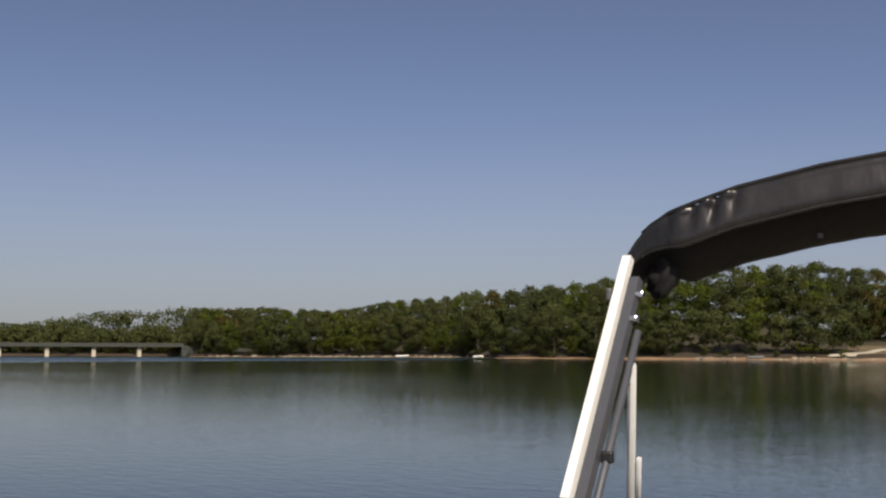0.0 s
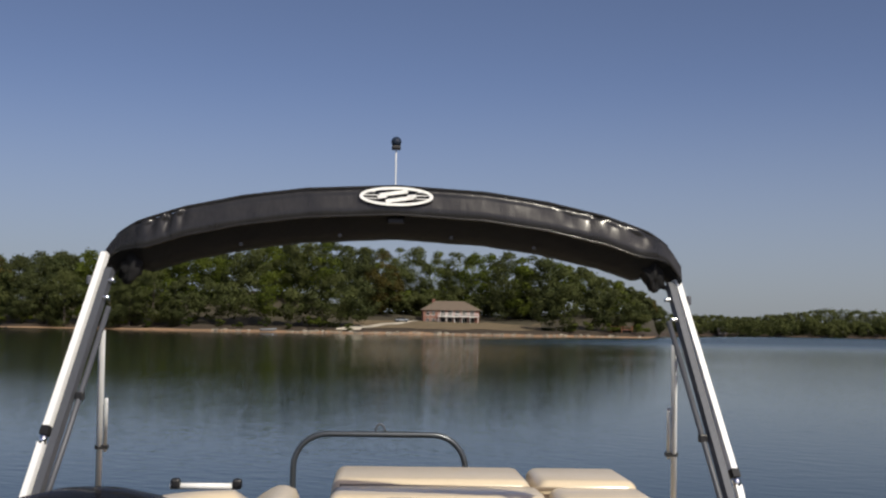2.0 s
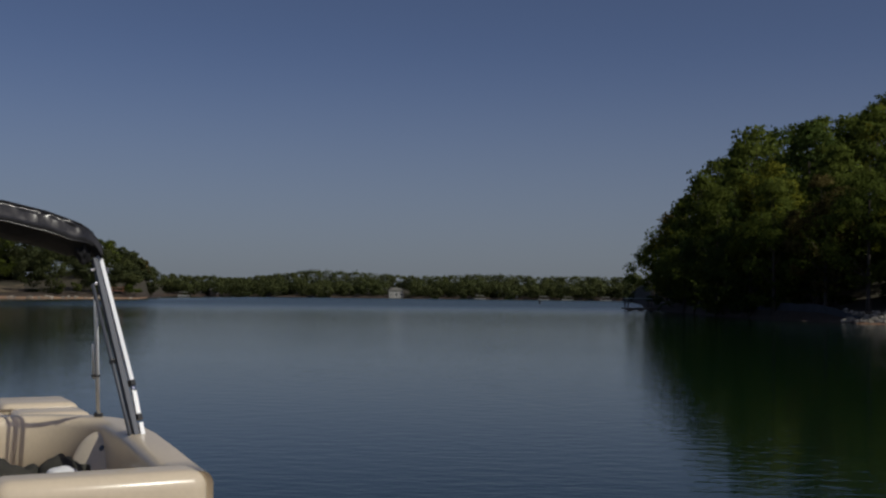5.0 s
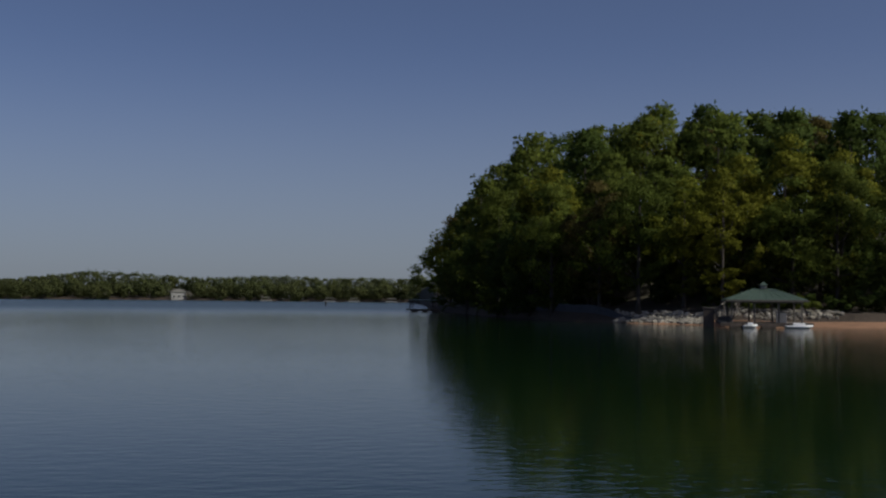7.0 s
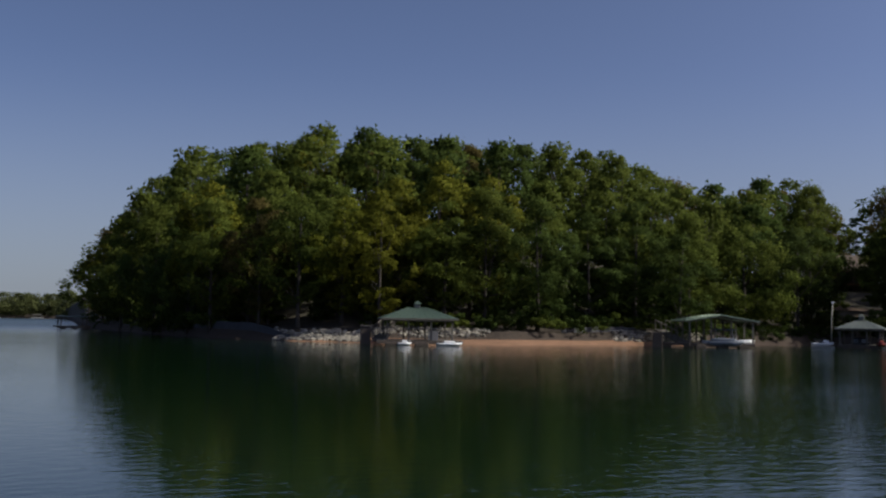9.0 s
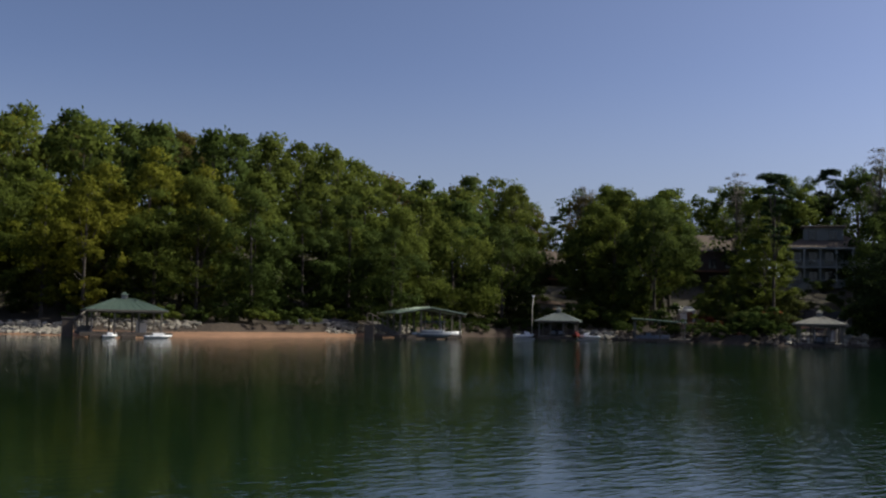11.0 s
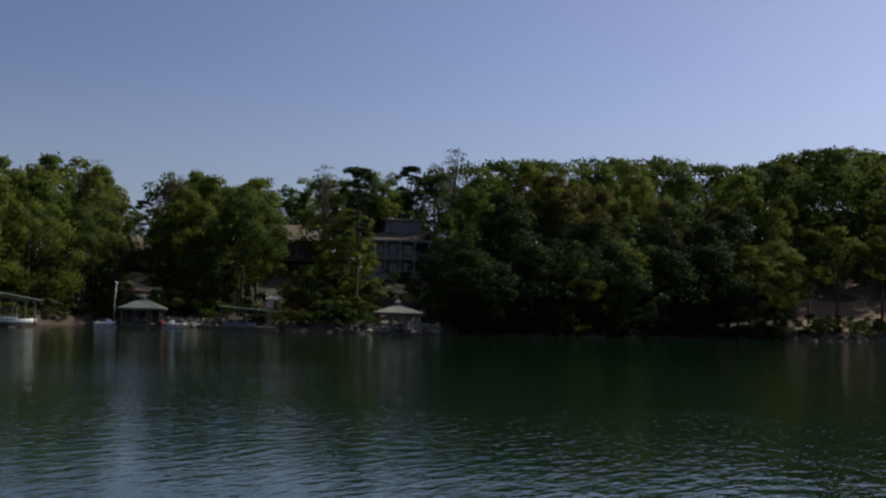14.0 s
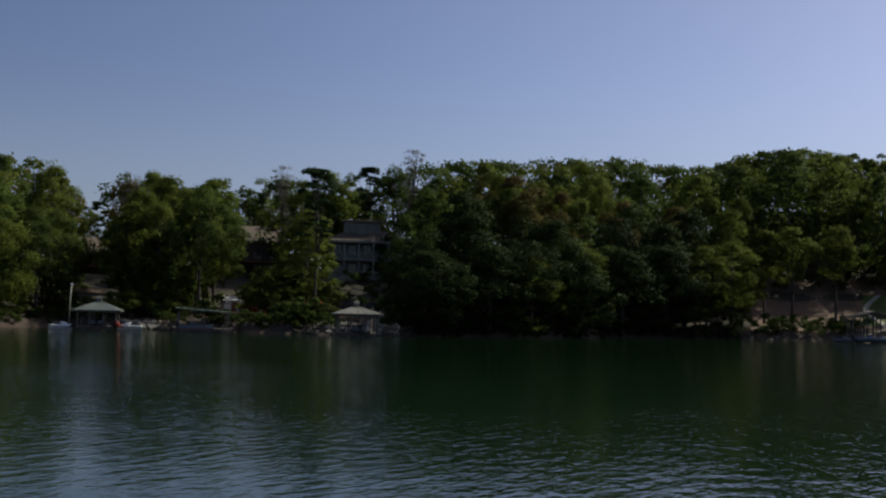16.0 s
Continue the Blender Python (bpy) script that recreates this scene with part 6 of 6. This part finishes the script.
box("body", "tarp", t, (0, 0, 0.62), (4.3, 1.7, 0.6), bevel=0.18, seg=3, smooth=True)
box("cabin", "pane", t, (-0.2, 0, 1.1), (2.2, 1.5, 0.55), bevel=0.2, seg=3, smooth=True)
for x in (-1.35, 1.35):
    for y in (-0.8, 0.8):
        bm = bmesh.new()
        bmesh.ops.create_cone(bm, cap_ends=True, segments=16, radius1=0.33, radius2=0.33, depth=0.22, matrix=Matrix.Translation((x, y, 0.33)) @ Matrix.Rotation(radians(90), 4, "X"))
        part("wheel", from_bm("wheel", bm, "black"), t)

# white house with two porch storeys above the cove
PZ = land(64.2, 52)
house = thing("house", facing(63.8, shore(64.2) + 50, PZ - 0.6, 3), "white three-storey house with columned porches, toned for tree shade", "house")
walls(house, 11.0, 8.0, -1.0, 6.2, "siding_shaded", "pale clapboard wall")
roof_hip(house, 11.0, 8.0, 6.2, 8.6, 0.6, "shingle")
walls_top = box("dormer", "siding_shaded", house, (-0.5, 3.2, 8.0), (5.5, 3.6, 2.2), bevel=0.02, label="pale upper storey")
roof2 = box("dormer_roof", "shingle", walls_top, (-0.5, 3.2, 9.25), (6.3, 4.4, 0.3), bevel=0.1)
for z in (0.4, 3.2, 5.9):
    fl = box("porch_floor", "trim_dimmed", house, (0, -1.1, z), (11.2, 2.0, 0.2), bevel=0.02, label="white porch deck")
    if z < 5:
        box("porch_rail", "trim_dimmed", fl, (0, -2.05, z + 1.0), (11.2, 0.07, 0.09), bevel=0.01)
        for i in range(56):
            box("baluster", "trim_dimmed", fl, (-5.5 + i * 0.2, -2.05, z + 0.55), (0.06, 0.05, 0.86))
        for i in range(6):
            box("column", "trim_dimmed", fl, (-5.45 + i * 2.18, -2.0, z + 1.45), (0.22, 0.22, 2.7), bevel=0.02)
for x in (-4.2, -2.0, 0.2, 4.4):
    for z in (1.75, 4.55):
        window(house, x, -0.18, z, 1.2, 1.7, "siding_shaded")
dr = box("door", "trim_dimmed", house, (2.3, -0.2, 1.55), (1.0, 0.1, 2.1), bevel=0.02, label="white door")
box("door_glass", "pane", dr, (2.3, -0.26, 1.85), (0.6, 0.02, 1.1), bevel=0.005)
for x in (-2.0, 0.8):
    window(house, x, 1.36, 8.0, 1.2, 1.2, "siding_shaded")
for i in range(4):
    ch = thing("garden_chair", facing(62.6 + i * 0.22, shore(63) + 44, land(63, 44) + 0.1, 180), "white garden chair on the terrace", "chair", "garden chairs")
    box("seat", "trim_dimmed", ch, (0, 0, 0.42), (0.55, 0.5, 0.06), bevel=0.02)
    box("backrest", "trim_dimmed", ch, (0, 0.26, 0.75), (0.55, 0.05, 0.65), bevel=0.02)
    for x in (-0.24, 0.24):
        for y in (-0.2, 0.22):
            box("leg", "trim_dimmed", ch, (x, y, 0.2), (0.05, 0.05, 0.42))

# brown-roofed houses among the trees
for az, s, w, wall_mat, zoff, label in ((58.4, 56, 8.0, "wall_brown", 0.0, "brown-roofed house half hidden behind the trees"),
                                        (50.3, 60, 9.5, "wall_brown", -1.0, "low brown house behind the trees of the cove")):
    z = land(az, s) + zoff
    house = thing("house", facing(az, shore(az) + s, z, 8), label, "house", "houses above the cove")
    walls(house, w, 7.0, -1.0, 5.0 if w < 9 else 4.2, wall_mat)
    ze = 5.0 if w < 9 else 4.2
    bm = bmesh.new()
    slab_roof(bm, ((-w / 2 - 0.6, -0.7, ze), (w / 2 + 0.6, -0.7, ze), (w / 2 + 0.6, 3.5, ze + 2.7), (-w / 2 - 0.6, 3.5, ze + 2.7)), 0.2)
    slab_roof(bm, ((-w / 2 - 0.6, 7.7, ze), (w / 2 + 0.6, 7.7, ze), (w / 2 + 0.6, 3.5, ze + 2.7), (-w / 2 - 0.6, 3.5, ze + 2.7)), 0.2)
    part("roof", from_bm("roof", bm, "shingle"), house, "brown shingled gable roof")
    for x in (-w * 0.3, 0, w * 0.3):
        window(house, x, -0.18, 3.0, 1.2, 1.4, "wood_dock")
        window(house, x, -0.18, 0.6, 1.2, 1.3, "wood_dock")
    box("deck", "wood_red", house, (0, -1.6, 1.75), (w, 2.8, 0.2), bevel=0.02, label="reddish wooden deck")
t = thing("shed", facing(57.2, shore(57.2) + 19, land(57.2, 19) - 0.1, 12), "small white shed on the slope", "shed")
walls(t, 1.9, 1.6, -0.2, 1.7, "white_paint")
bm = bmesh.new()
slab_roof(bm, ((-1.15, -0.3, 1.7), (1.15, -0.3, 1.7), (1.15, 2.0, 2.2), (-1.15, 2.0, 2.2)), 0.1)
part("roof", from_bm("roof", bm, "white_paint"), t)
box("door", "wood_red", t, (0.3, -0.2, 0.7), (0.7, 0.06, 1.5), bevel=0.01)
t = thing("picnic_shelter", facing(38.6, shore(38.6) + 13, land(38.6, 13), 8), "low brown picnic table on the bank behind the beach", "picnic table")
box("tabletop", "wood_red", t, (0, 0, 0.75), (2.0, 0.8, 0.08), bevel=0.01)
for y in (-0.7, 0.7):
    box("bench", "wood_red", t, (0, y, 0.45), (2.0, 0.3, 0.06), bevel=0.01)
for x in (-0.7, 0.7):
    box("leg", "wood_red", t, (x, 0, 0.36), (0.1, 1.4, 0.76), bevel=0.01)
t = thing("garden_chair", facing(38.0, shore(38) + 12, land(38, 12), 170), "white garden chair under the trees", "chair", "garden chairs")
box("seat", "white_paint", t, (0, 0, 0.42), (0.6, 0.5, 0.06), bevel=0.02)
box("backrest", "white_paint", t, (0, 0.26, 0.8), (0.6, 0.05, 0.75), bevel=0.02)
for x in (-0.26, 0.26):
    for y in (-0.2, 0.22):
        box("leg", "white_paint", t, (x, y, 0.2), (0.06, 0.06, 0.42))

# houses and docks on the far shore
for az, s, w, h, mt, label in ((0.35, 8, 9.0, 4.2, "trim_dimmed", "cream two-storey house on the far shore"), (5.6, 14, 5.5, 3.4, "siding", "pale cottage on the far shore"),
                               (6.3, 12, 4.5, 3.2, "white_paint", "small white cottage on the far shore"), (10.4, 30, 6.0, 4.0, "siding", "grey house among the far trees"),
                               (-8.7, 5, 5.0, 3.0, "wall_brown", "brown boathouse on the far shore")):
    house = thing("house", facing(az, shore(az) + s - 6, land(az, s) - 0.5, 6), label, "house", "houses on the far shore")
    walls(house, w, 7.0, -1.0, h, mt)
    roof_hip(house, w, 7.0, h, h + 2.0, 0.6, "roof_tan")
    n = max(2, int(w / 2.4))
    for i in range(n):
        for z in ((1.3, 3.7) if h > 4.5 else (1.5,)):
            window(house, -w / 2 + (i + 0.5) * w / n, -0.18, z, 1.3, 1.4)
for az in (-10.2, 4.6, 7.8, 9.0, 10.9):
    t = thing("dock", facing(az, shore(az) - 5), "small pale dock at the far shore", "boat dock", "far docks")
    box("deck", "float_white", t, (0, 0, 0.35), (7.0, 4.0, 0.5), bevel=0.05)
    bm = bmesh.new()
    slab_roof(bm, ((-2.6, -1.5, 2.2), (2.6, -1.5, 2.2), (2.6, 1.6, 2.5), (-2.6, 1.6, 2.5)), 0.15)
    part("roof", from_bm("roof", bm, "roof_tan"), t)
    for x in (-2.3, 2.3):
        box("post", "wood_grey", t, (x, 0, 1.4), (0.2, 2.4, 1.8))
t = thing("buoy", facing(7.6, 330), "small dark buoy on the open water", "buoy")
bm = bmesh.new()
bmesh.ops.create_cone(bm, cap_ends=True, segments=14, radius1=0.4, radius2=0.25, depth=1.2, matrix=Matrix.Translation((0, 0, 0.4)))
part("body", from_bm("body", bm, "black"), t)

# small things at the strand below the brick house
for az, d_, lab in ((-31.2, 2.0, "grey rowing boat drawn up on the strand"), (-44.6, -3, "white boat moored off the far bank"), (-48.5, -2, "white boat moored off the far bank")):
    t = thing("rowing_boat", facing(az, shore(az) + d_, max(0.0, land(az, max(d_, 0)) - 0.05), 4), lab, "rowing boat", "boats across the lake")
    part("hull", from_bm("hull", hull_mesh(5.0, 1.8, 0.9), "gel_white" if d_ < 0 else "tarp", True), t)
    for x in (-1.0, 0.6):
        box("thwart", "wood_grey", t, (x, 0, 0.72), (0.3, 1.5, 0.06), bevel=0.01)
t = thing("shelter", facing(-13.6, shore(-13.6) + 9, land(-13.6, 9), 0), "low reddish deck on the bank at the wood's edge", "deck")
box("platform", "wood_red", t, (0, 0, 1.0), (7, 4, 0.25), bevel=0.02)
for x in (-3.2, 0, 3.2):
    for y in (-1.8, 1.8):
        box("post", "wood_red", t, (x, y, 0.9), (0.18, 0.18, 2.4))
box("railing", "wood_red", t, (0, -1.95, 1.9), (7, 0.08, 0.12))

# ---------------------------------------------------------------- the low bridge
bridge = thing("bridge", Matrix.Identity(4), "long low concrete road bridge on square piers", "bridge")
B0, B1 = polar(-59.3, 462), polar(-84, 480)
way = (B1 - B0).normalized()
ang = math.atan2(way.y, way.x)
mid = (B0 + B1) / 2
rot = Matrix.Rotation(ang, 4, "Z")
L = (B1 - B0).length
box("deck", "bridge_dark", bridge, (mid.x, mid.y, 4.2), (L, 9.0, 0.9), rot=rot, bevel=0.05)
side = Vector((-way.y, way.x, 0)) * 4.4
for s_ in (-1, 1):
    q = mid + side * s_
    box("parapet", "bridge_dark", bridge, (q.x, q.y, 4.95), (L, 0.25, 0.55), rot=rot, bevel=0.03, label="dark parapet rail")
n = 12
for i in range(1, n):
    q = B0.lerp(B1, i / n)
    for s_ in (-0.6, 0.6):
        e = q + side * s_
        box("pier", "concrete", bridge, (e.x, e.y, 1.4), (1.5, 1.5, 5.0), rot=rot, bevel=0.1)
    box("cross_head", "bridge_dark", bridge, (q.x, q.y, 3.55), (1.8, 8.4, 0.6), rot=rot, bevel=0.05)
q = B0 - way * 12
box("abutment", "bridge_dark", bridge, (q.x, q.y, 2.0), (26, 10, 4.6), rot=rot, bevel=0.3)
